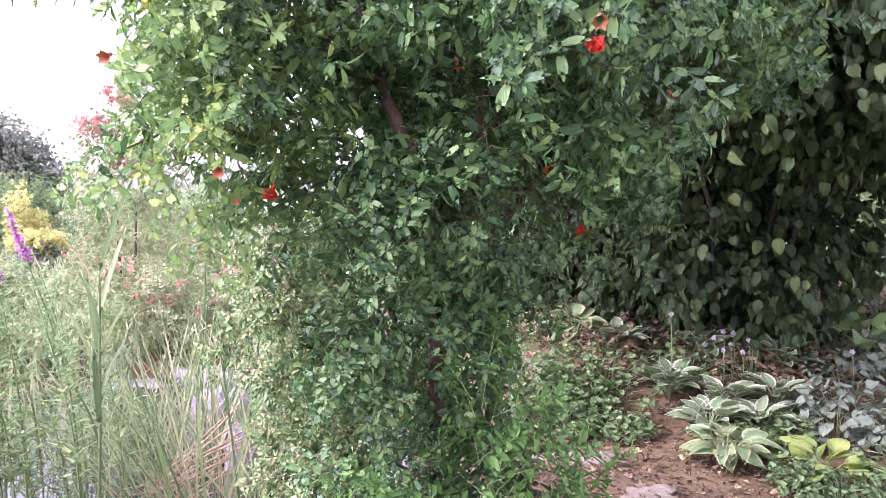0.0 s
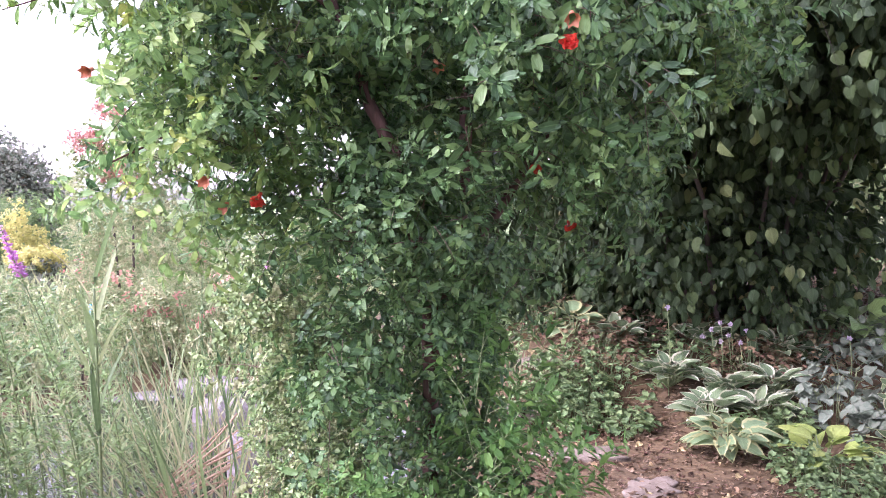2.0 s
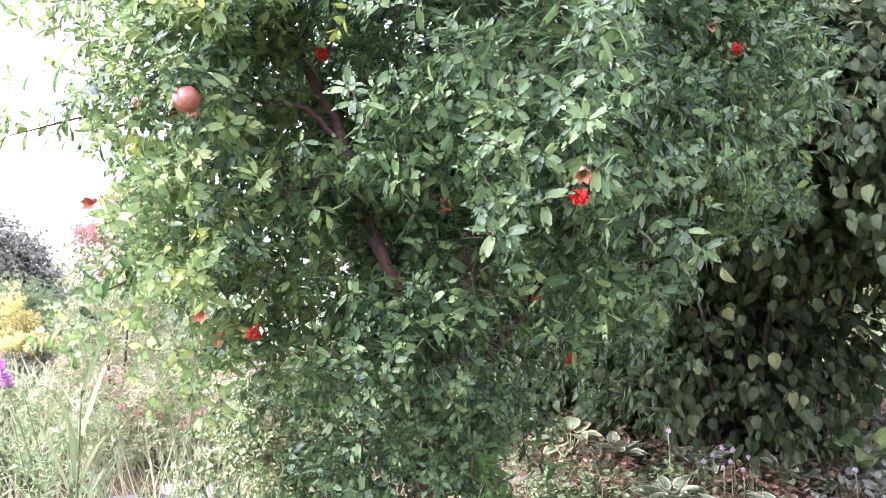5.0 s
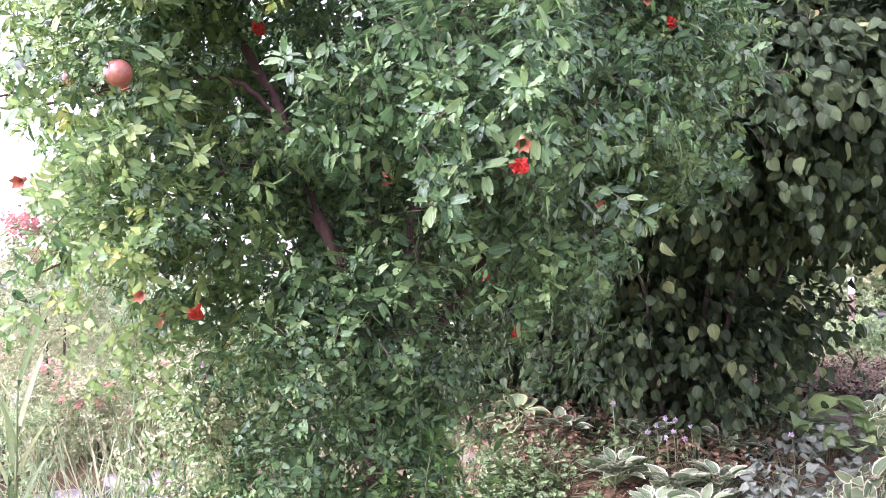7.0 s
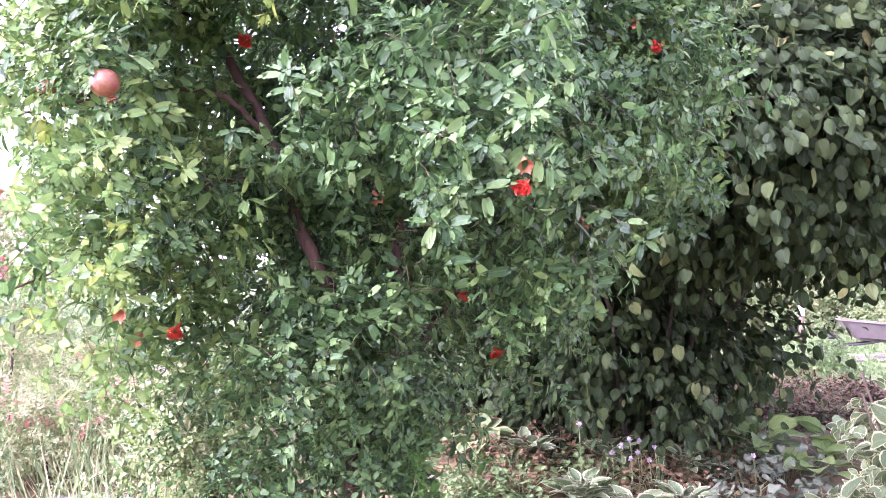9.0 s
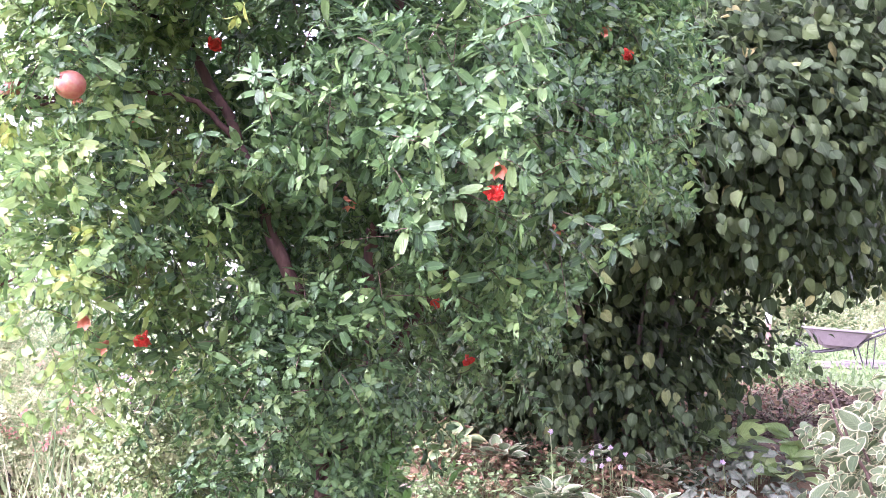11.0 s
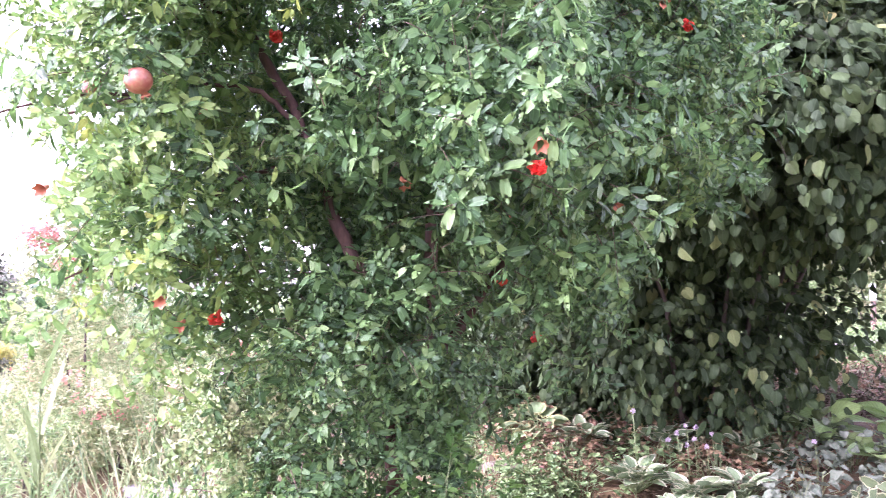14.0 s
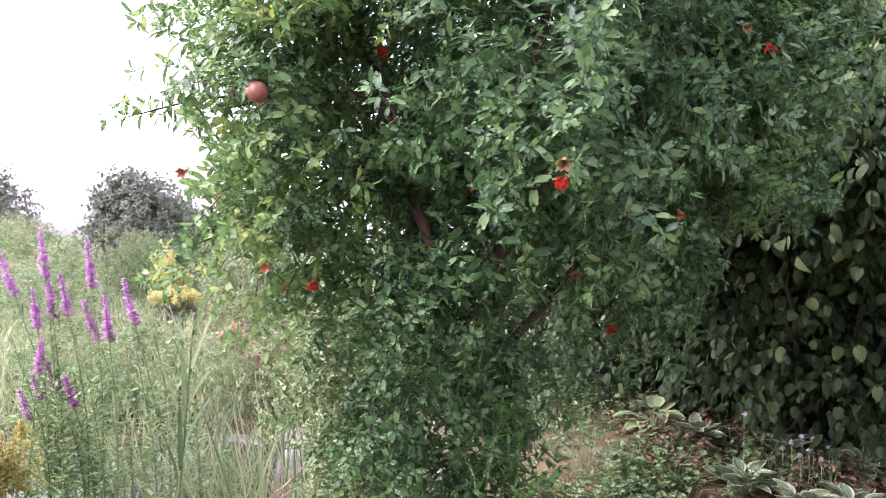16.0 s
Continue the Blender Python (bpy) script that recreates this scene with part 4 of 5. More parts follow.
# ---- goldenrod at the pond's edge ----
def goldenrod(at, height, seed):
    """An upright leafy stem that ends in a loose plume of small yellow florets."""
    r = np.random.default_rng(seed)
    x, y = at
    z0 = float(gz(x, y))
    g = thing("goldenrod", (x, y, z0), "upright goldenrod with a loose yellow plume", "flower", "goldenrod plants")
    lx, ly = r.normal(0, 0.07, 2)
    line = bent([(x, y, z0), (x + lx * 0.5, y + ly * 0.5, z0 + height * 0.55), (x + lx, y + ly, z0 + height)], 24)
    part("stem", tubes("stem", [(line, np.linspace(0.004, 0.0015, 24))], STEM, 5), g)
    u = np.linspace(0, 1, 24)
    n = 44
    t = r.uniform(0.3, 0.85, n)
    pos = np.stack([np.interp(t, u, line[:, c]) for c in range(3)], 1)
    az = r.uniform(0, 6.28, n)
    along = np.stack([np.cos(az), np.sin(az), r.normal(0.5, 0.3, n)], 1)
    part("leafage", scattered("leafage", narrow, frames(pos, along, np.tile([[0, 0, 1.0]], (n, 1)) + r.normal(0, 0.3, (n, 3)), r.uniform(0.5, 0.9, n)), WILLOW), g, "", "stuff")
    n = 420
    t = 1 - 0.42 * r.random(n) ** 0.8
    pos = np.stack([np.interp(t, u, line[:, c]) for c in range(3)], 1)
    az = np.floor(r.uniform(0, 9, n)) * 0.7 + t * 9
    out = 0.13 * (1.02 - t) / 0.42 * r.random(n)
    pos = pos + np.stack([np.cos(az) * out, np.sin(az) * out, 0.5 * out], 1)
    part("plume", scattered("plume", [blade(0.016, 0.01, 2, 3, 0.6, 0.5, 0.2, 0.2, seed=45)], frames(pos, r.normal(size=(n, 3)) + [0, 0, 0.6], r.normal(size=(n, 3)), r.uniform(0.8, 1.5, n)), FLORET), g, "loose yellow flower plume", "stuff")


for k in range(16):
    goldenrod((-2.0 + 0.22 * rng.random() - 0.02 * k, 2.3 + 0.3 * rng.random()), rng.uniform(0.62, 1.0), 260 + k)

# ---- variegated dogwood ----
dog = thing("variegated_dogwood", (2.4, 3.1, 0.0), "bushy dogwood with cream-edged grey-green leaves", "shrub")
for i in range(12):
    a = i * 2.4
    pts = [(2.4 + 0.05 * math.cos(a), 3.1 + 0.05 * math.sin(a), 0), (2.4 + 0.2 * math.cos(a), 3.1 + 0.25 * math.sin(a), 0.55), (2.4 + 0.42 * math.cos(a), 3.1 + 0.5 * math.sin(a), 1.05 + 0.2 * math.sin(i))]
    part("stem", tubes("stem", [(bent(pts, 12, 0.01, i), np.linspace(0.012, 0.005, 12))], TWIG, 6), dog)
dw_leaf = [blade(0.125, 0.08, 6, 5, 0.43, 0.68, 0.3, 0.35, 0.03, 0.02, seed=50, point=0.5), blade(0.11, 0.068, 6, 5, 0.45, 0.68, 0.4, 0.2, 0.04, 0.02, seed=51, point=0.5)]
p, d = on_clumps([(2.5, 3.1, 0.7, 0.58, 0.7, 0.46), (2.65, 3.6, 0.85, 0.4, 0.4, 0.33), (2.28, 2.75, 0.6, 0.38, 0.42, 0.33), (2.75, 3.4, 1.14, 0.3, 0.3, 0.25, 0.7)], 58, 0.6)
d = unit(d + rng.normal(0, 0.45, d.shape) + np.array([0, 0, 0.25]))
poses, lines = sprigs(p, d, 0.15, 3, 2, (78, 50), 0.4, (0.5, 1.05), 0.5)
front = np.argsort(poses[:, 0, 3] + 0.3 * poses[:, 1, 3])[:300]
rest = np.ones(len(poses), bool); rest[front] = False
part("foliage", scattered("foliage", dw_leaf, poses[rest], DOGWOOD), dog, "", "stuff")
part("twigwork", tubes("twigwork", lines, TWIG, 3), dog, "", "stuff")
leaf_parts("leaf", dw_leaf, poses[front], DOGWOOD, dog)

# ---- small-leaved shrub at the pomegranate's foot ----
shrub = thing("small_leaved_shrub", (-0.6, 2.8, 0.0), "pale small-leaved shrub beside the pomegranate", "shrub")
p, d = on_clumps([(-0.48, 2.85, 0.65, 0.22, 0.25, 0.5), (-0.4, 2.7, 0.4, 0.24, 0.26, 0.4), (-0.48, 2.75, 1.12, 0.2, 0.2, 0.24), (-0.55, 2.55, 1.14, 0.17, 0.14, 0.28), (-0.62, 2.95, 0.95, 0.16, 0.2, 0.2, 0.6)], 120, 0.8)
d = unit(d + rng.normal(0, 0.5, d.shape) + np.array([0, 0, 0.2]))
sh_leaf = [blade(0.052, 0.022, 2, 3, 0.5, 0.6, 0.3, 0.2, seed=55), blade(0.062, 0.024, 2, 3, 0.5, 0.6, 0.3, 0.2, seed=56)]
poses, lines = sprigs(p, d, 0.12, 6, 2, (65, 40), 0.2, (0.7, 1.2))
part("foliage", scattered("foliage", sh_leaf, poses, SHRUB), shrub, "", "stuff")
part("twigwork", tubes("twigwork", lines, STEM, 3), shrub, "", "stuff")

# ---- pond ----
k = 48
ang = np.linspace(0, 2 * math.pi, k, endpoint=False)
wv = np.vstack([[(-2.0, 4.6, -0.07)], np.stack([-2.0 + 1.75 * np.cos(ang), 4.6 + 1.95 * np.sin(ang), np.full(k, -0.07)], 1)])
WATER, wn_, wl_ = nodes_of("pond_water")
pb = wn_.new("ShaderNodeBsdfPrincipled"); pb.inputs["Base Color"].default_value = (0.03, 0.035, 0.025, 1); pb.inputs["Roughness"].default_value = 0.06
wno = wn_.new("ShaderNodeTexNoise"); wno.inputs["Scale"].default_value = 9
wtc = wn_.new("ShaderNodeTexCoord"); wl_.new(wtc.outputs["Object"], wno.inputs["Vector"])
wbp = wn_.new("ShaderNodeBump"); wbp.inputs["Strength"].default_value, wbp.inputs["Distance"].default_value = 0.25, 0.01
wl_.new(wno.outputs["Fac"], wbp.inputs["Height"]); wl_.new(wbp.outputs["Normal"], pb.inputs["Normal"])
wo = wn_.new("ShaderNodeOutputMaterial"); wl_.new(pb.outputs[0], wo.inputs["Surface"])
water = new("water", mesh_of("water", wv, [(0, 1 + i, 1 + (i + 1) % k) for i in range(k)], None, WATER))
tagged(water, "still pond water reflecting the pale sky", "water", kind="structure")
for i, (x, y, rx, ry, h) in enumerate([(-1.5, 4.85, 0.2, 0.18, 0.5), (-0.85, 5.3, 0.28, 0.2, 0.2), (-2.2, 6.5, 0.3, 0.22, 0.05), (-1.1, 4.0, 0.12, 0.1, 0.52), (-0.6, 4.6, 0.22, 0.2, 0.14), (-2.7, 6.2, 0.35, 0.2, 0.05), (-0.75, 3.9, 0.2, 0.18, 0.12), (-1.3, 3.1, 0.25, 0.16, 0.1)]):
    flat_stone("pond_stone", (x, y), rx, ry, h, 420 + i, ROCK, "rounded violet-grey stone at the pond's edge", "stone", "pond stones", i * 1.3)


def reeds(at, n, height, spread, seed, mat=REED, label="clump of tall green reeds standing in the pond", lean=0.38):
    r = np.random.default_rng(seed)
    x, y = at
    z0 = float(gz(x, y))
    h = thing("reed_clump", (x, y, z0), label, "reeds", "reed clumps")
    kinds = [blade(height * f, wid, 9, 3, 0.35, 0.35, 0.5, dr, seed=seed + q) for q, (f, dr, wid) in enumerate([(1.0, 0.16, 0.009), (0.85, 0.5, 0.012), (0.75, 0.95, 0.008), (0.95, 0.28, 0.014)] if mat is REED else [(1.0, 0.1, 0.005), (0.8, 0.3, 0.006), (0.9, 0.5, 0.007), (0.7, 0.2, 0.008)])]
    a = r.uniform(0, 6.28, n)
    rr = spread * np.sqrt(r.random(n))
    px, py = x + rr * np.cos(a), y + rr * np.sin(a)
    pos = np.stack([px, py, np.minimum(gz(px, py), z0 + 0.05) - 0.02], 1)
    az = a + r.normal(0, 0.8, n)
    ln = np.abs(r.normal(0, lean, n)) + 0.03
    along = np.stack([np.cos(az) * ln, np.sin(az) * ln, np.ones(n)], 1)
    upn = np.stack([-np.cos(az), -np.sin(az), np.full(n, 0.2)], 1) + r.normal(0, 0.5, (n, 3))
    m = frames(pos, along, upn, r.uniform(0.6, 1.1, n))
    leaf_parts("blade", kinds, m[:22], mat, h)
    part("blade_tuft", scattered("blade_tuft", kinds, m[22:], mat), h, "", "stuff")


for k, (x, y, n, hh, sp) in enumerate([(-1.3, 3.9, 50, 1.2, 0.36), (-1.05, 3.6, 46, 1.1, 0.34), (-1.8, 4.6, 44, 1.35, 0.36), (-1.3, 4.3, 70, 1.2, 0.35), (-1.0, 4.1, 34, 1.15, 0.2), (-1.15, 3.4, 50, 1.15, 0.28), (-1.6, 3.75, 30, 1.2, 0.3), (-2.3, 4.9, 60, 0.8, 0.35), (-1.85, 5.2, 30, 1.1, 0.3), (-0.85, 3.3, 26, 1.0, 0.2), (-2.6, 5.0, 60, 0.95, 0.35), (-2.9, 4.7, 60, 0.7, 0.4), (-0.8, 4.9, 60, 1.1, 0.25), (-3.3, 5.6, 60, 0.6, 0.5), (-1.7, 4.4, 60, 0.95, 0.3), (-2.1, 4.3, 60, 0.9, 0.32), (-1.55, 4.9, 60, 1.0, 0.3), (-2.45, 4.4, 60, 0.85, 0.32)]):
    reeds((x, y), n, hh, sp, 500 + 10 * k)
for k, (x, y) in enumerate([(-0.85, 3.55), (-1.15, 3.9), (-1.05, 3.6)]):
    reeds((x, y), 30, 0.75, 0.25, 620 + 10 * k, STRAW, "clump of dry straw-coloured reeds at the pond's edge", 0.7)


def loosestrife(at, height, seed, spike=True):
    r = np.random.default_rng(seed)
    x, y = at
    z0 = float(gz(x, y))
    h = thing("loosestrife", (x, y, z0), "tall purple loosestrife with magenta flower spikes", "flower", "loosestrife plants")
    lx, ly = r.normal(-0.17, 0.07), r.normal(0, 0.1)
    line = bent([(x - lx, y - ly, z0), (x - lx * 0.8, y - ly * 0.8, z0 + height * 0.55), (x, y, z0 + height)], 30)
    part("stem", tubes("stem", [(line, np.linspace(0.005, 0.002, 30))], STEM, 5), h)
    n = 84
    t = np.repeat(np.linspace(0.36, 0.88, n // 2), 2)
    pos = np.stack([np.interp(t, np.linspace(0, 1, 30), line[:, c]) for c in range(3)], 1)
    az = np.repeat(np.arange(n // 2) * 1.57, 2) + np.tile([0, 3.14], n // 2) + r.normal(0, 0.6, n)
    along = np.stack([np.cos(az), np.sin(az), r.normal(0.8, 0.4, n)], 1)
    part("leafage", scattered("leafage", [blade(0.11, 0.019, 3, 3, 0.35, 0.6, 0.2, 0.4, seed=60)], frames(pos, along, np.tile([[0, 0, 1.0]], (n, 1)) + r.normal(0, 0.2, (n, 3)), r.uniform(0.6, 1.1, n) * (1.15 - 0.5 * t)), WILLOW), h, "", "stuff")
    if spike:
        n = 190
        t = r.uniform(0.85, 1.0, n)
        pos = np.stack([np.interp(t, np.linspace(0, 1, 30), line[:, c]) for c in range(3)], 1)
        az = r.uniform(0, 6.28, n)
        along = np.stack([np.cos(az), np.sin(az), r.normal(0.4, 0.4, n)], 1)
        part("flower_spike", scattered("flower_spike", [blade(0.03, 0.018, 2, 3, 0.6, 0.5, 0.2, 0.2, seed=61)], frames(pos, along, np.tile([[0, 0, 1.0]], (n, 1)) + r.normal(0, 0.5, (n, 3)), r.uniform(0.6, 1.2, n) * (1.0 - 4.5 * np.maximum(0, t - 0.88))), MAGENTA), h, "magenta flower spike")


for k, (x, top) in enumerate([(-2.18, 1.61), (-1.93, 1.57), (-1.73, 1.4), (-1.82, 1.32), (-2.06, 1.41), (-2.12, 1.4), (-2.2, 1.33), (-1.93, 1.29), (-2.13, 1.11), (-2.1, 1.0), (-2.18, 0.94), (-2.0, 0.94), (-2.24, 0.85), (-2.4, 1.5), (-2.5, 1.3)]):
    loosestrife((x, 3.0), top - float(gz(x, 3.0)), 700 + k)
for k, (x, y, top) in enumerate([(-1.28, 5.0, 1.15), (-1.24, 5.0, 1.05), (-1.4, 5.1, 0.98), (-1.35, 5.2, 1.1)]):
    loosestrife((x, y), top - float(gz(x, y)), 720 + k)
for k in range(22):
    x = -1.55 - 1.2 * rng.random()
    loosestrife((x, 2.75 + 0.9 * rng.random()), rng.uniform(0.85, 1.4), 740 + k, False)

# one tall reed with a fan of broad blades at its top
reed = thing("tall_reed", (-1.38, 3.0, 0.0), "tall single reed with broad upright blades by the pond", "reeds")
stalk = bent([(-1.4, 3.0, -0.05), (-1.38, 3.0, 0.6), (-1.37, 3.0, 1.15)], 14)
part("stalk", tubes("stalk", [(stalk, np.linspace(0.008, 0.004, 14))], STEM, 6), reed)
n = 11
at = stalk[np.linspace(5, 13, n).astype(int)]
az = np.arange(n) * 2.5
leaf_parts("blade", [blade(0.42, 0.026, 8, 3, 0.35, 0.4, 0.4, 0.12, seed=64), blade(0.36, 0.022, 8, 3, 0.35, 0.4, 0.4, 0.3, seed=65)], frames(at, np.stack([np.cos(az) * 0.3, np.sin(az) * 0.3, np.ones(n)], 1), np.stack([-np.cos(az), -np.sin(az), np.full(n, 0.3)], 1) + rng.normal(0, 0.3, (n, 3)), rng.uniform(0.7, 1.1, n)), REED, reed)
# fallen straw at the water's edge
bundle = thing("fallen_straw", (-1.2, 3.6, 0.0), "loose bundle of fallen dry reed straw", "straw")
for k in range(18):
    o = rng.normal(0, 0.05, 3)
    a, b = np.array([-1.42, 3.6, 0.06]) + o, np.array([-0.98, 3.62, 0.3]) + o + rng.normal(0, 0.06, 3)
    part("straw", tubes("straw", [(bent([a, (a + b) / 2 + rng.normal(0, 0.015, 3), b], 6), np.full(6, 0.004))], STRAWTUBE, 5), bundle)

# rough grass and herbs round the pond and over the far garden
n = 9000
mx_, my_ = rng.uniform(-14, -1.2, n), 5.2 + 12 * rng.random(n) ** 1.5
ok = (np.sqrt(((mx_ + 2.0) / 1.75) ** 2 + ((my_ - 4.6) / 1.95) ** 2) > 1) & (mx_ > -1.2 * my_)
mp_ = np.stack([mx_, my_, gz(mx_, my_)], 1)[ok]
n = len(mp_)
ma_ = np.stack([rng.normal(0, 0.35, n), rng.normal(0, 0.35, n), np.ones(n)], 1)
meadow = new("rough_grass", scattered("rough_grass", [blade(0.5, 0.025, 4, 3, 0.35, 0.5, 0.3, 0.3, seed=90), blade(0.35, 0.04, 4, 3, 0.4, 0.5, 0.3, 0.5, seed=91)], frames(mp_, ma_, rng.normal(size=(n, 3)), rng.uniform(0.5, 1.2, n)), SOFT))
tagged(meadow, "rough pale green grass and herbs", "grass", kind="stuff")


n = 4200
rx_, ry_ = rng.uniform(4.6, 13, n), rng.uniform(9.2, 15.5, n)
ok = (ry_ < 11.6) | (ry_ > 13.0)
rp_ = np.stack([rx_, ry_, gz(rx_, ry_)], 1)[ok]
n = len(rp_)
lawn = new("rough_lawn", scattered("rough_lawn", [blade(0.2, 0.02, 3, 3, 0.35, 0.5, 0.3, 0.4, seed=92), blade(0.14, 0.035, 3, 3, 0.4, 0.5, 0.3, 0.5, seed=93)], frames(rp_, np.stack([rng.normal(0, 0.5, n), rng.normal(0, 0.5, n), np.ones(n)], 1), rng.normal(size=(n, 3)), rng.uniform(0.5, 1.3, n)), HERB))
tagged(lawn, "rough green lawn beside the paved path", "grass", kind="stuff")


# ---- distance ----
def bushy(name, clumps, base, kinds, mat, per, label, cat, trunk=None, shoot=0.15, nodes=3, group="", flowers=None):
    """A shrub or tree far off: a stem or two and a crown of leafy shoots."""
    h = thing(name, base, label, cat, group)
    p, d = on_clumps(clumps, per, 0.55, floor_z=base[2])
    d = unit(d + rng.normal(0, 0.4, d.shape))
    poses, lines = sprigs(p, d, shoot, nodes, 2, (65, 30), 0.15, (0.7, 1.2))
    part("crown", scattered("crown", kinds, poses, mat), h, "", "stuff")
    c0 = clumps[0]
    for s in (-1, 1):
        part("stem", tubes("stem", [(bent([(base[0] + 0.05 * s, base[1], base[2] - 0.1), (c0[0] + s * 0.2 * c0[3], c0[1], c0[2])], 6), np.linspace(trunk or 0.02, 0.01, 6))], HAZEL_BARK, 6), h)
    if flowers:
        fm, fc, fper = flowers
        p, d = on_clumps(fc, fper, 0.6)
        poses, _ = sprigs(p, d, 0.08, 3, 3, (70, 30), 0.0, (0.5, 0.9))
        part("blossom", scattered("blossom", [blade(0.05, 0.035, 2, 3, 0.6, 0.5, 0.2, 0.2, seed=70)], poses, fm), h, "", "stuff")
    return h


big = [blade(0.16, 0.09, 2, 3, 0.5, 0.6, 0.2, 0.2, seed=71), blade(0.13, 0.08, 2, 3, 0.5, 0.6, 0.2, 0.3, seed=72)]
mid = [blade(0.08, 0.045, 2, 3, 0.5, 0.6, 0.2, 0.2, seed=73), blade(0.1, 0.03, 2, 3, 0.5, 0.6, 0.2, 0.3, seed=74)]
bushy("flowering_shrub", [(-3.7, 8.4, 1.3, 0.55, 0.5, 1.1), (-3.5, 8.5, 2.1, 0.4, 0.4, 0.4)], (-3.7, 8.4, 0), mid, SOFT, 70, "tall garden shrub with clusters of pink blossom", "shrub", flowers=(PINK, [(-3.95, 8.2, 2.1, 0.25, 0.15, 0.08), (-3.6, 8.0, 2.4, 0.15, 0.12, 0.08), (-3.6, 8.1, 1.75, 0.15, 0.1, 0.08)], 260))
bushy("smoke_bush", [(-12.1, 19.5, 1.6, 1.3, 1.3, 1.5), (-12.6, 19.5, 2.4, 0.85, 0.85, 0.85), (-11.2, 19.5, 1.4, 0.9, 0.9, 0.95)], (-12.3, 19.5, 0), big, HAZED, 60, "round dark tree with reddish tips standing far off", "tree", 0.08, 0.3, flowers=(RUST, [(-12.4, 19.4, 2.75, 0.9, 0.8, 0.5), (-11.3, 19.4, 2.1, 0.6, 0.6, 0.4)], 18))
bushy("dark_tree", [(-21.5, 24, 1.8, 1.9, 1.8, 1.7), (-22, 24, 2.8, 1.2, 1.2, 1.0)], (-21.5, 24, 0), big, HAZED, 40, "dark green tree standing far off", "tree", 0.1, 0.35)
bushy("golden_conifer", [(-8.75, 15.0, 0.75, 0.2, 0.2, 0.7), (-8.45, 15.1, 0.55, 0.16, 0.16, 0.5)], (-8.7, 15.0, 0), small, GOLD, 220, "upright golden-yellow feathery conifer", "conifer", 0.02, 0.12)
bushy("dark_ball_shrub", [(-7.05, 12.65, 0.3, 0.36, 0.36, 0.3)], (-7.05, 12.65, 0), small, HAZED, 330, "clipped dark green ball shrub on the lawn", "shrub", 0.02, 0.06)
bushy("golden_ball_shrub", [(-7.1, 12.75, 0.56, 0.42, 0.4, 0.16)], (-7.1, 12.75, 0), small, GOLD, 330, "clipped golden ball shrub on the lawn", "shrub", 0.02, 0.06)
for k in range(44):
    a = radians(-42 + 36 * rng.random())
    dist = rng.uniform(7, 20)
    x, y = 0.2 + dist * math.tan(a) * 0.9, dist
    s = rng.uniform(0.4, 0.9)
    if x > -1.5 or (-0.68 < x / y < -0.48 and y < 14.5):
        continue
    bushy("garden_perennial", [(x, y, 0.5 * s + 0.1, 0.7 * s, 0.6 * s, 0.8 * s)], (x, y, 0), mid, [SOFT, SOFT, HERB, SHRUB][k % 4], 24, "leafy pale green garden perennial", "perennial", 0.01, 0.2, group="garden perennials")
for k, (x, y, s) in enumerate([(-2.6, 6.9, 0.6), (-3.1, 7.3, 0.7), (-2.1, 7.4, 0.7), (-4.4, 9.2, 0.7), (-2.9, 9.0, 0.9), (-1.8, 8.6, 0.9), (-5.2, 11.5, 0.8)]):
    bushy("flowering_perennial", [(x, y, 0.45 * s, 0.6 * s, 0.5 * s, 0.65 * s)], (x, y, 0), mid, SOFT, 85, "pale green perennial with salmon-pink flowers", "perennial", 0.008, 0.18, group="flowering perennials",
          flowers=(SALMON if k % 3 else PINK, [(x - 0.1, y - 0.1, 1.0 * s, 0.2, 0.15, 0.12), (x + 0.25, y, 0.8 * s, 0.12, 0.12, 0.1)], 40))
for k in range(18):
    x = -32 + 3.1 * k
    bushy("boundary_shrub", [(x, 27 + 2 * math.sin(k * 1.7), 0.7, 1.9, 1.5, 0.9 + 0.35 * math.sin(k * 2.3))], (x, 27, 0), big, [SOFT, HERB, SHRUB][k % 3], 7, "loose green shrub of the garden boundary", "shrub", 0.03, 0.35, group="boundary shrubs")
for k, (x, y, s) in enumerate([(9.5, 15.5, 0.8), (10.8, 14.5, 0.9), (8.3, 16.5, 0.7), (11.5, 17, 1.2), (7.0, 15.8, 0.6), (12.5, 15.5, 1.1), (6.2, 13.5, 0.4), (8.0, 18.5, 1.3), (10.3, 18.8, 1.4), (12.8, 18.2, 1.5), (15.4, 19, 1.6), (6.3, 19, 1.3), (4.5, 19, 1.2)]):
    bushy("garden_perennial", [(x, y, 0.42 + 0.4 * s, 0.8 * s, 0.7 * s, 0.6 * s)], (x, y, 0.4), mid, [SOFT, HERB, SHRUB][k % 3], 22, "leafy pale green garden perennial", "perennial", 0.01, 0.2, group="garden perennials")
for k, (x, y, s) in enumerate([(5.72, 10.4, 0.5), (5.2, 10.0, 0.45)]):
    bushy("low_bush", [(x, y, 0.42 + 0.3 * s, 0.6 * s, 0.6 * s, 0.5 * s)], (x, y, 0.4), small, HERB, 120, "low rounded green bush at the bed's edge", "shrub", 0.01, 0.12, group="low bushes")
for k in range(12):
    x, y, s = -2.4 - 3.2 * rng.random(), 5.9 + 2.4 * rng.random(), rng.uniform(0.35, 0.6)
    bushy("garden_perennial", [(x, y, 0.55 * s, 0.7 * s, 0.6 * s, 0.75 * s)], (x, y, 0), mid, [SOFT, WILLOW, SHRUB][k % 3], 60, "leafy pale green garden perennial", "perennial", 0.01, 0.16, group="garden perennials")
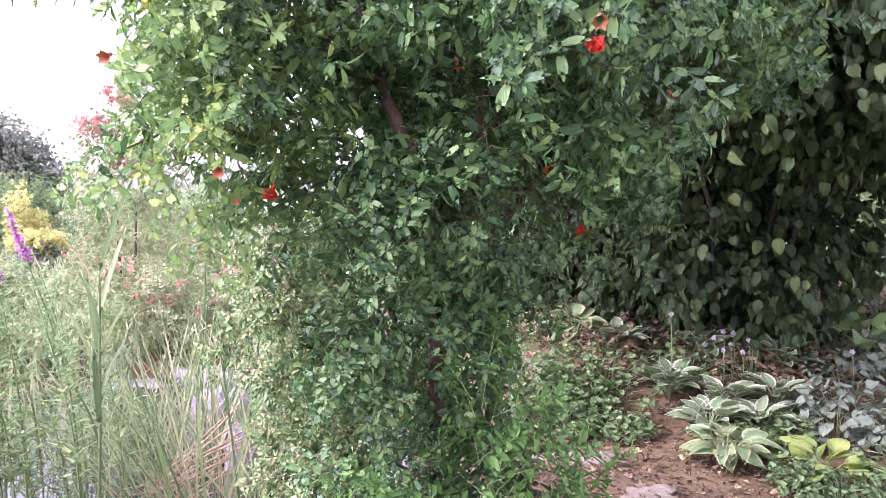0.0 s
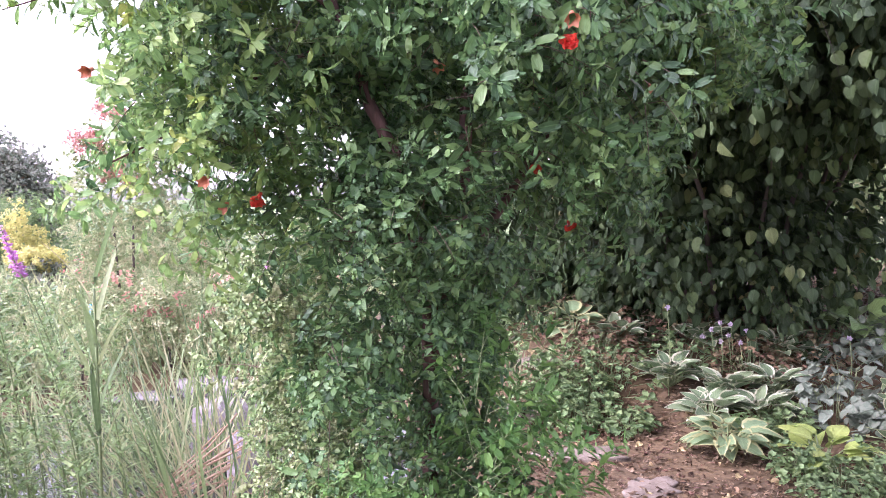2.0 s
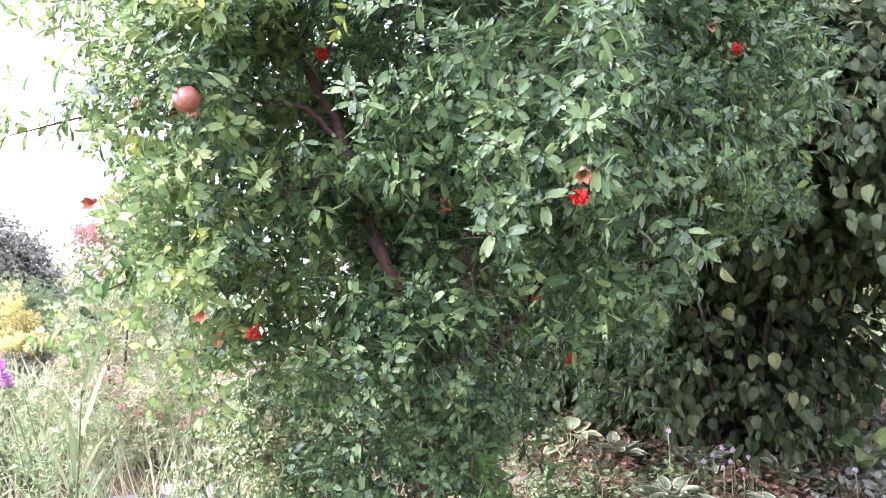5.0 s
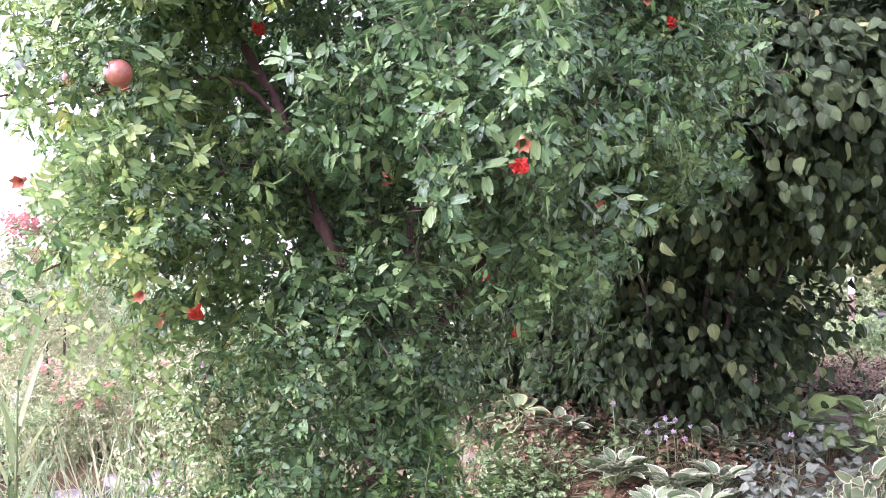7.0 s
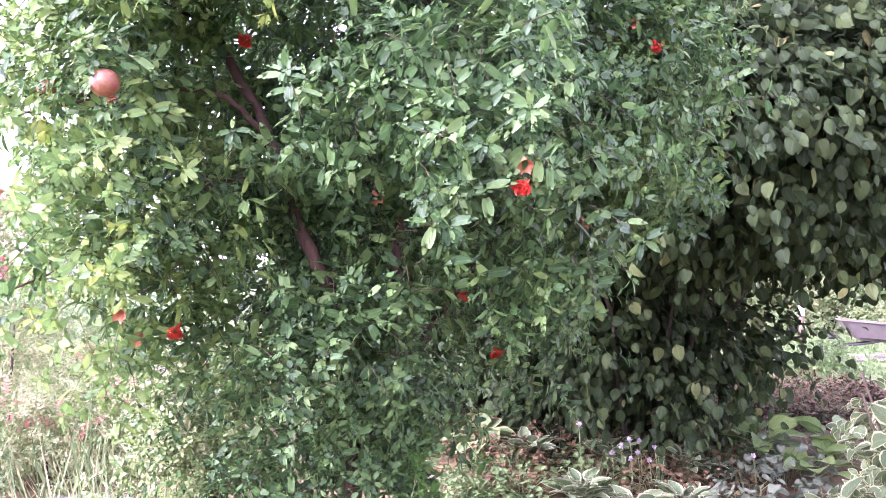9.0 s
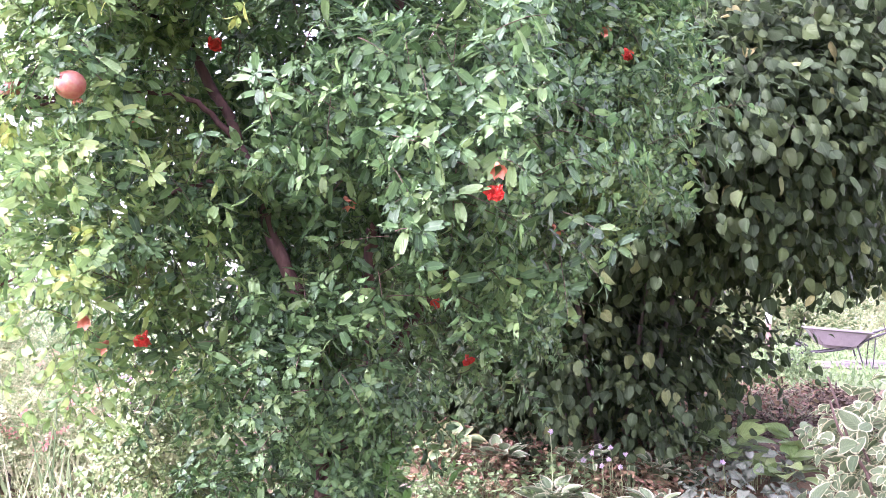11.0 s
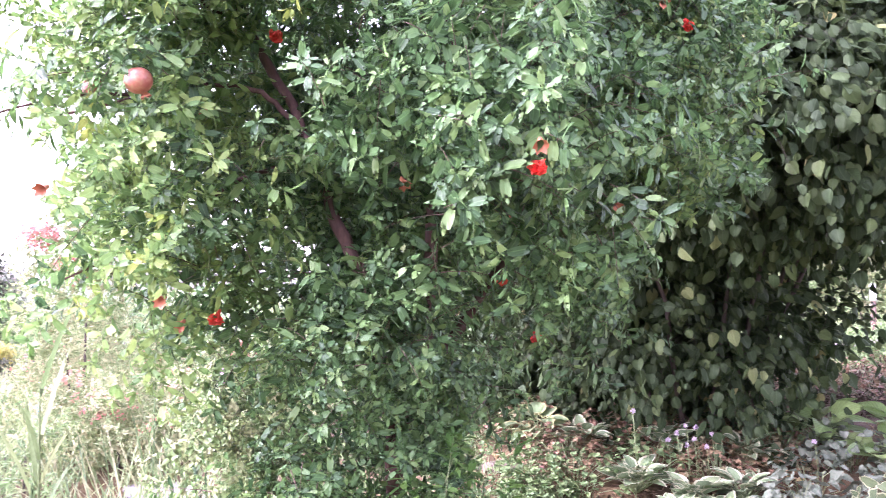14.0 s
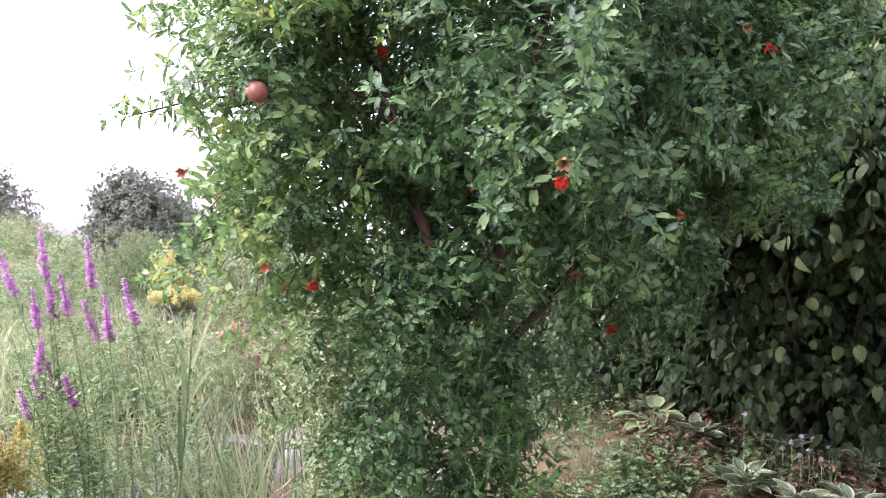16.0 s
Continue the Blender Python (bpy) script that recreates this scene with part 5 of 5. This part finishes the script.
for k, (x, y, s) in enumerate([(0.0, 7.3, 0.55), (0.5, 7.9, 0.6), (-0.5, 7.0, 0.5), (-0.3, 8.3, 0.7), (0.9, 8.5, 0.6), (0.35, 6.8, 0.4)]):
    z0 = float(gz(x, y))
    bushy("garden_perennial", [(x, y, z0 + 0.35 * s, 0.6 * s, 0.5 * s, 0.6 * s)], (x, y, z0), mid, HERB, 80, "leafy green garden perennial behind the tree", "perennial", 0.01, 0.16, group="garden perennials")
bushy("young_tree", [(6.2, 8.3, 2.0, 0.4, 0.4, 0.7), (6.2, 8.3, 1.3, 0.25, 0.25, 0.4)], (6.2, 8.3, 0.42), small, SHRUB, 80, "slender young tree with small pale leaves", "tree", 0.02, 0.2, 5)

for k, (x, y, h, mt) in enumerate([(8.6, 19.5, 3.6, SOFT), (11.2, 20.5, 4.4, HERB), (14.0, 19.5, 4.0, SOFT), (17.0, 21.0, 4.8, HERB), (6.2, 21.0, 3.4, HERB), (20.5, 20.0, 4.4, SOFT)]):
    bushy("garden_tree", [(x, y, 0.55 * h, 1.5, 1.2, 0.42 * h), (x + 0.7, y - 0.3, 0.38 * h, 1.2, 1.0, 0.3 * h), (x - 0.6, y, 0.78 * h, 0.9, 0.8, 0.24 * h)], (x, y, 0.3), big, mt, 26, "broad leafy tree at the garden's far side", "tree", 0.08, 0.3, group="garden trees")
for k, (x, y, s) in enumerate([(-9.6, 12.5, 1.0), (-11.2, 14.0, 1.1), (-8.3, 10.6, 0.8), (-13.0, 15.5, 1.2), (-9.9, 16.5, 1.2), (-15.0, 17.0, 1.3), (-11.5, 17.5, 1.2), (-7.6, 16.8, 1.0), (-6.4, 17.5, 1.1), (-17.5, 20.5, 1.5)]):
    bushy("garden_shrub", [(x, y, 0.6 * s, 0.95 * s, 0.8 * s, 0.75 * s), (x + 0.5 * s, y, 0.95 * s, 0.5 * s, 0.5 * s, 0.5 * s)], (x, y, 0), mid, [SOFT, HERB, SHRUB][k % 3], 40, "loose pale green garden shrub", "shrub", 0.015, 0.22, group="garden shrubs")

# ---- paving and wheelbarrow ----
paving = thing("pavement", (9.5, 12.2, 0.42), "pale paved garden path of square slabs", "pavement", kind="structure")
bm = bmesh.new()
bmesh.ops.create_cube(bm, size=1.0)
bmesh.ops.scale(bm, vec=(0.53, 0.53, 0.05), verts=bm.verts)
bmesh.ops.bevel(bm, geom=bm.edges, offset=0.008, segments=1, affect="EDGES")
slab = bpy.data.meshes.new("paving_slab"); bm.to_mesh(slab); bm.free(); slab.materials.append(PAVING)
for i in range(14):
    for j in range(2):
        px, py = 5.9 + i * 0.56, 12.1 + j * 0.56
        part("paving_slab", slab, paving).location = (px, py, float(gz(px, py)) + 0.012)
GREY = rough_mat("galvanised_steel", [(0.3, (0.125, 0.11, 0.11)), (0.7, (0.19, 0.165, 0.165))], scale=12, rough=0.55, bump=0.05, metal=0.2)
BLACK = rough_mat("black_rubber", [(0.3, (0.02, 0.02, 0.02)), (0.7, (0.05, 0.05, 0.05))], scale=30, rough=0.8, bump=0.1)


def wheelbarrow(at, turn):
    w = thing("wheelbarrow", (0, 0, 0), "grey metal wheelbarrow standing on the garden path", "wheelbarrow")
    bm = bmesh.new()
    lo = [bm.verts.new(v) for v in ((-0.28, -0.22, 0.3), (0.2, -0.22, 0.26), (0.2, 0.22, 0.26), (-0.28, 0.22, 0.3))]
    hi = [bm.verts.new(v) for v in ((-0.5, -0.33, 0.6), (0.42, -0.33, 0.52), (0.42, 0.33, 0.52), (-0.5, 0.33, 0.6))]
    bm.faces.new(lo[::-1])
    for i in range(4):
        bm.faces.new((lo[i], lo[(i + 1) % 4], hi[(i + 1) % 4], hi[i]))
    bmesh.ops.bevel(bm, geom=[e for e in bm.edges if not e.is_boundary], offset=0.05, segments=3, affect="EDGES")
    bmesh.ops.solidify(bm, geom=bm.faces[:], thickness=0.008)
    me = bpy.data.meshes.new("tray"); bm.to_mesh(me); bm.free(); me.materials.append(GREY)
    part("tray", me, w)
    rim = [(-0.5, -0.33, 0.6), (0.42, -0.33, 0.52), (0.42, 0.33, 0.52), (-0.5, 0.33, 0.6), (-0.5, -0.33, 0.6)]
    part("rim", tubes("rim", [(np.array(rim), np.full(5, 0.014))], GREY, 6), w)
    for s in (-1, 1):
        part("handle", tubes("handle", [(bent([(-0.55, 0.05 * s, 0.2), (0.0, 0.2 * s, 0.28), (0.5, 0.27 * s, 0.5), (0.85, 0.3 * s, 0.62)], 14), np.full(14, 0.016))], BLACK, 8), w)
        part("leg", tubes("leg", [(np.array([(0.2, 0.22 * s, 0.35), (0.28, 0.24 * s, 0.0), (0.4, 0.24 * s, 0.0), (0.45, 0.25 * s, 0.45)]), np.full(4, 0.013))], BLACK, 6), w)
    ring = [(-0.6 + 0.15 * math.cos(a), 0, 0.19 + 0.15 * math.sin(a)) for a in np.linspace(0, 2 * math.pi, 21)]
    wheel = part("wheel", tubes("wheel", [(np.array([(-0.6, -0.05, 0.19), (-0.6, 0.05, 0.19)]), np.full(2, 0.03))], GREY, 8), w)
    part("tyre", tubes("tyre", [(np.array(ring), np.full(21, 0.04))], BLACK, 8), wheel)
    w.matrix_world = pose(*at, 0, 0, turn)
    return w


wheelbarrow((7.42, 12.2, 0.43), -22)
POSTW = rough_mat("white_painted_wood", [(0.3, (0.7, 0.68, 0.64)), (0.7, (0.8, 0.78, 0.76))], scale=12, rough=0.6, bump=0.1)
post = thing("marker_post", (7.6, 14.8, 0.4), "wooden post with a white painted top", "post")
part("shaft", tubes("shaft", [(np.array([(7.6, 14.8, 0.3), (7.6, 14.8, 1.0)]), (0.045, 0.045))], TWIG, 8), post)
part("cap", tubes("cap", [(np.array([(7.6, 14.8, 1.0), (7.6, 14.8, 1.29)]), (0.055, 0.05))], POSTW, 8), post)


# ---- flowers and fruit of the pomegranate ----
rng = np.random.default_rng(5)

def flower(at, fresh, size=1.0):
    """A hanging bloom: a waxy calyx with pointed lobes and, when fresh, crumpled petals."""
    bm = bmesh.new()
    rings, k = [], 12
    for z, rr in ((0.0, 0.003), (-0.006, 0.007), (-0.016, 0.008), (-0.026, 0.011), (-0.034, 0.015)):
        rings.append([bm.verts.new((rr * math.cos(6.283 * i / k), rr * math.sin(6.283 * i / k), z)) for i in range(k)])
    tips = [bm.verts.new((0.024 * math.cos(6.283 * i / k), 0.024 * math.sin(6.283 * i / k), -0.046 if i % 2 == 0 else -0.036)) for i in range(k)]
    for i in range(1, k, 2):
        tips[i].co.x *= 0.75; tips[i].co.y *= 0.75
    rings.append(tips)
    bm.faces.new(rings[0])
    for a, b in zip(rings, rings[1:]):
        for i in range(k):
            bm.faces.new((a[i], a[(i + 1) % k], b[(i + 1) % k], b[i]))
    me = bpy.data.meshes.new("flower"); bm.to_mesh(me); bm.free(); me.materials.append(CALYX_RED if fresh else CALYX)
    for pl in me.polygons:
        pl.use_smooth = True
    f = part("flower", me, tree, "fresh scarlet flower" if fresh else "faded orange flower")
    lean = pose(0, 0, 0, rng.uniform(-75, -25), rng.uniform(-30, 30), 0)
    f.matrix_basis = Matrix.Translation(at) @ lean @ Matrix.Scale(size * 0.72, 4)
    if fresh:
        n = 14
        az = rng.uniform(0, 6.28, n)
        along = np.stack([np.cos(az) * 0.8, np.sin(az) * 0.8, rng.normal(-0.7, 0.5, n)], 1)
        pet = part("petals", scattered("petals", [blade(0.028, 0.026, 3, 5, 0.6, 0.5, 0.3, 0.2, 0.18, seed=80), blade(0.024, 0.024, 3, 5, 0.6, 0.5, 0.5, 0.1, 0.2, seed=81)], frames(np.tile([[0, 0, -0.03]], (n, 1)), along, rng.normal(size=(n, 3)), rng.uniform(1.0, 1.5, n)), RED), f, "crumpled scarlet petals")
    return f


for x, y, z, fresh in BLOOMS:
    flower((x, y, z), fresh, 0.95 if fresh else 1.1)


def pomegranate(at, rad):
    bm = bmesh.new()
    bmesh.ops.create_uvsphere(bm, u_segments=20, v_segments=12, radius=rad)
    for v in bm.verts:
        a = math.atan2(v.co.y, v.co.x)
        v.co *= 1 + 0.03 * math.cos(5 * a) * (1 - abs(v.co.z) / rad)
        v.co.z *= 0.94
    me = bpy.data.meshes.new("fruit"); bm.to_mesh(me); bm.free(); me.materials.append(FRUIT)
    for pl in me.polygons:
        pl.use_smooth = True
    f = part("fruit", me, tree, "ripening red pomegranate")
    f.matrix_basis = Matrix.Translation(at) @ pose(0, 0, 0, 18, -20, 0)
    n = 6
    az = np.arange(n) * 6.283 / n
    along = np.stack([np.cos(az) * 0.45, np.sin(az) * 0.45, -np.ones(n)], 1)
    part("calyx", scattered("calyx", [blade(rad * 0.55, rad * 0.35, 2, 3, 0.35, 0.5, 0.2, -0.1, seed=82)], frames(np.stack([np.cos(az) * rad * 0.14, np.sin(az) * rad * 0.14, np.full(n, -rad * 0.88)], 1), along, np.stack([np.cos(az), np.sin(az), np.zeros(n)], 1), np.ones(n)), CALYX), f, "crown-like calyx")


pomegranate((-0.493, 1.68, 2.0), 0.03)
pomegranate((-0.77, 2.1, 2.09), 0.03)

# ---- small things of the far garden ----
TURQ = rough_mat("turquoise_plastic", [(0.3, (0.05, 0.3, 0.42)), (0.7, (0.09, 0.4, 0.52))], scale=30, rough=0.4, bump=0.05)
peg = thing("marker_peg", (-3.9, 8.0, 0.0), "thin garden stake with a turquoise plastic top", "stake")
part("stake", tubes("stake", [(np.array([(-3.9, 8.0, -0.05), (-3.9, 8.0, 0.3)]), (0.012, 0.012))], STEM, 6), peg)
part("cap", tubes("cap", [(np.array([(-3.9, 8.0, 0.3), (-3.9, 8.0, 0.44)]), (0.015, 0.013))], TURQ, 10), peg)
steps = thing("slatted_steps", (-7.4, 14.6, 0.0), "pale slatted wooden steps beside the lawn", "steps")
bm = bmesh.new()
bmesh.ops.create_cube(bm, size=1.0)
bmesh.ops.scale(bm, vec=(0.9, 0.1, 0.04), verts=bm.verts)
bmesh.ops.bevel(bm, geom=bm.edges, offset=0.006, segments=1, affect="EDGES")
slat = bpy.data.meshes.new("slat"); bm.to_mesh(slat); bm.free(); slat.materials.append(PAVING)
for i in range(8):
    part("slat", slat, steps).location = (-7.4, 14.2 + 0.16 * i, 0.03 + 0.045 * i)
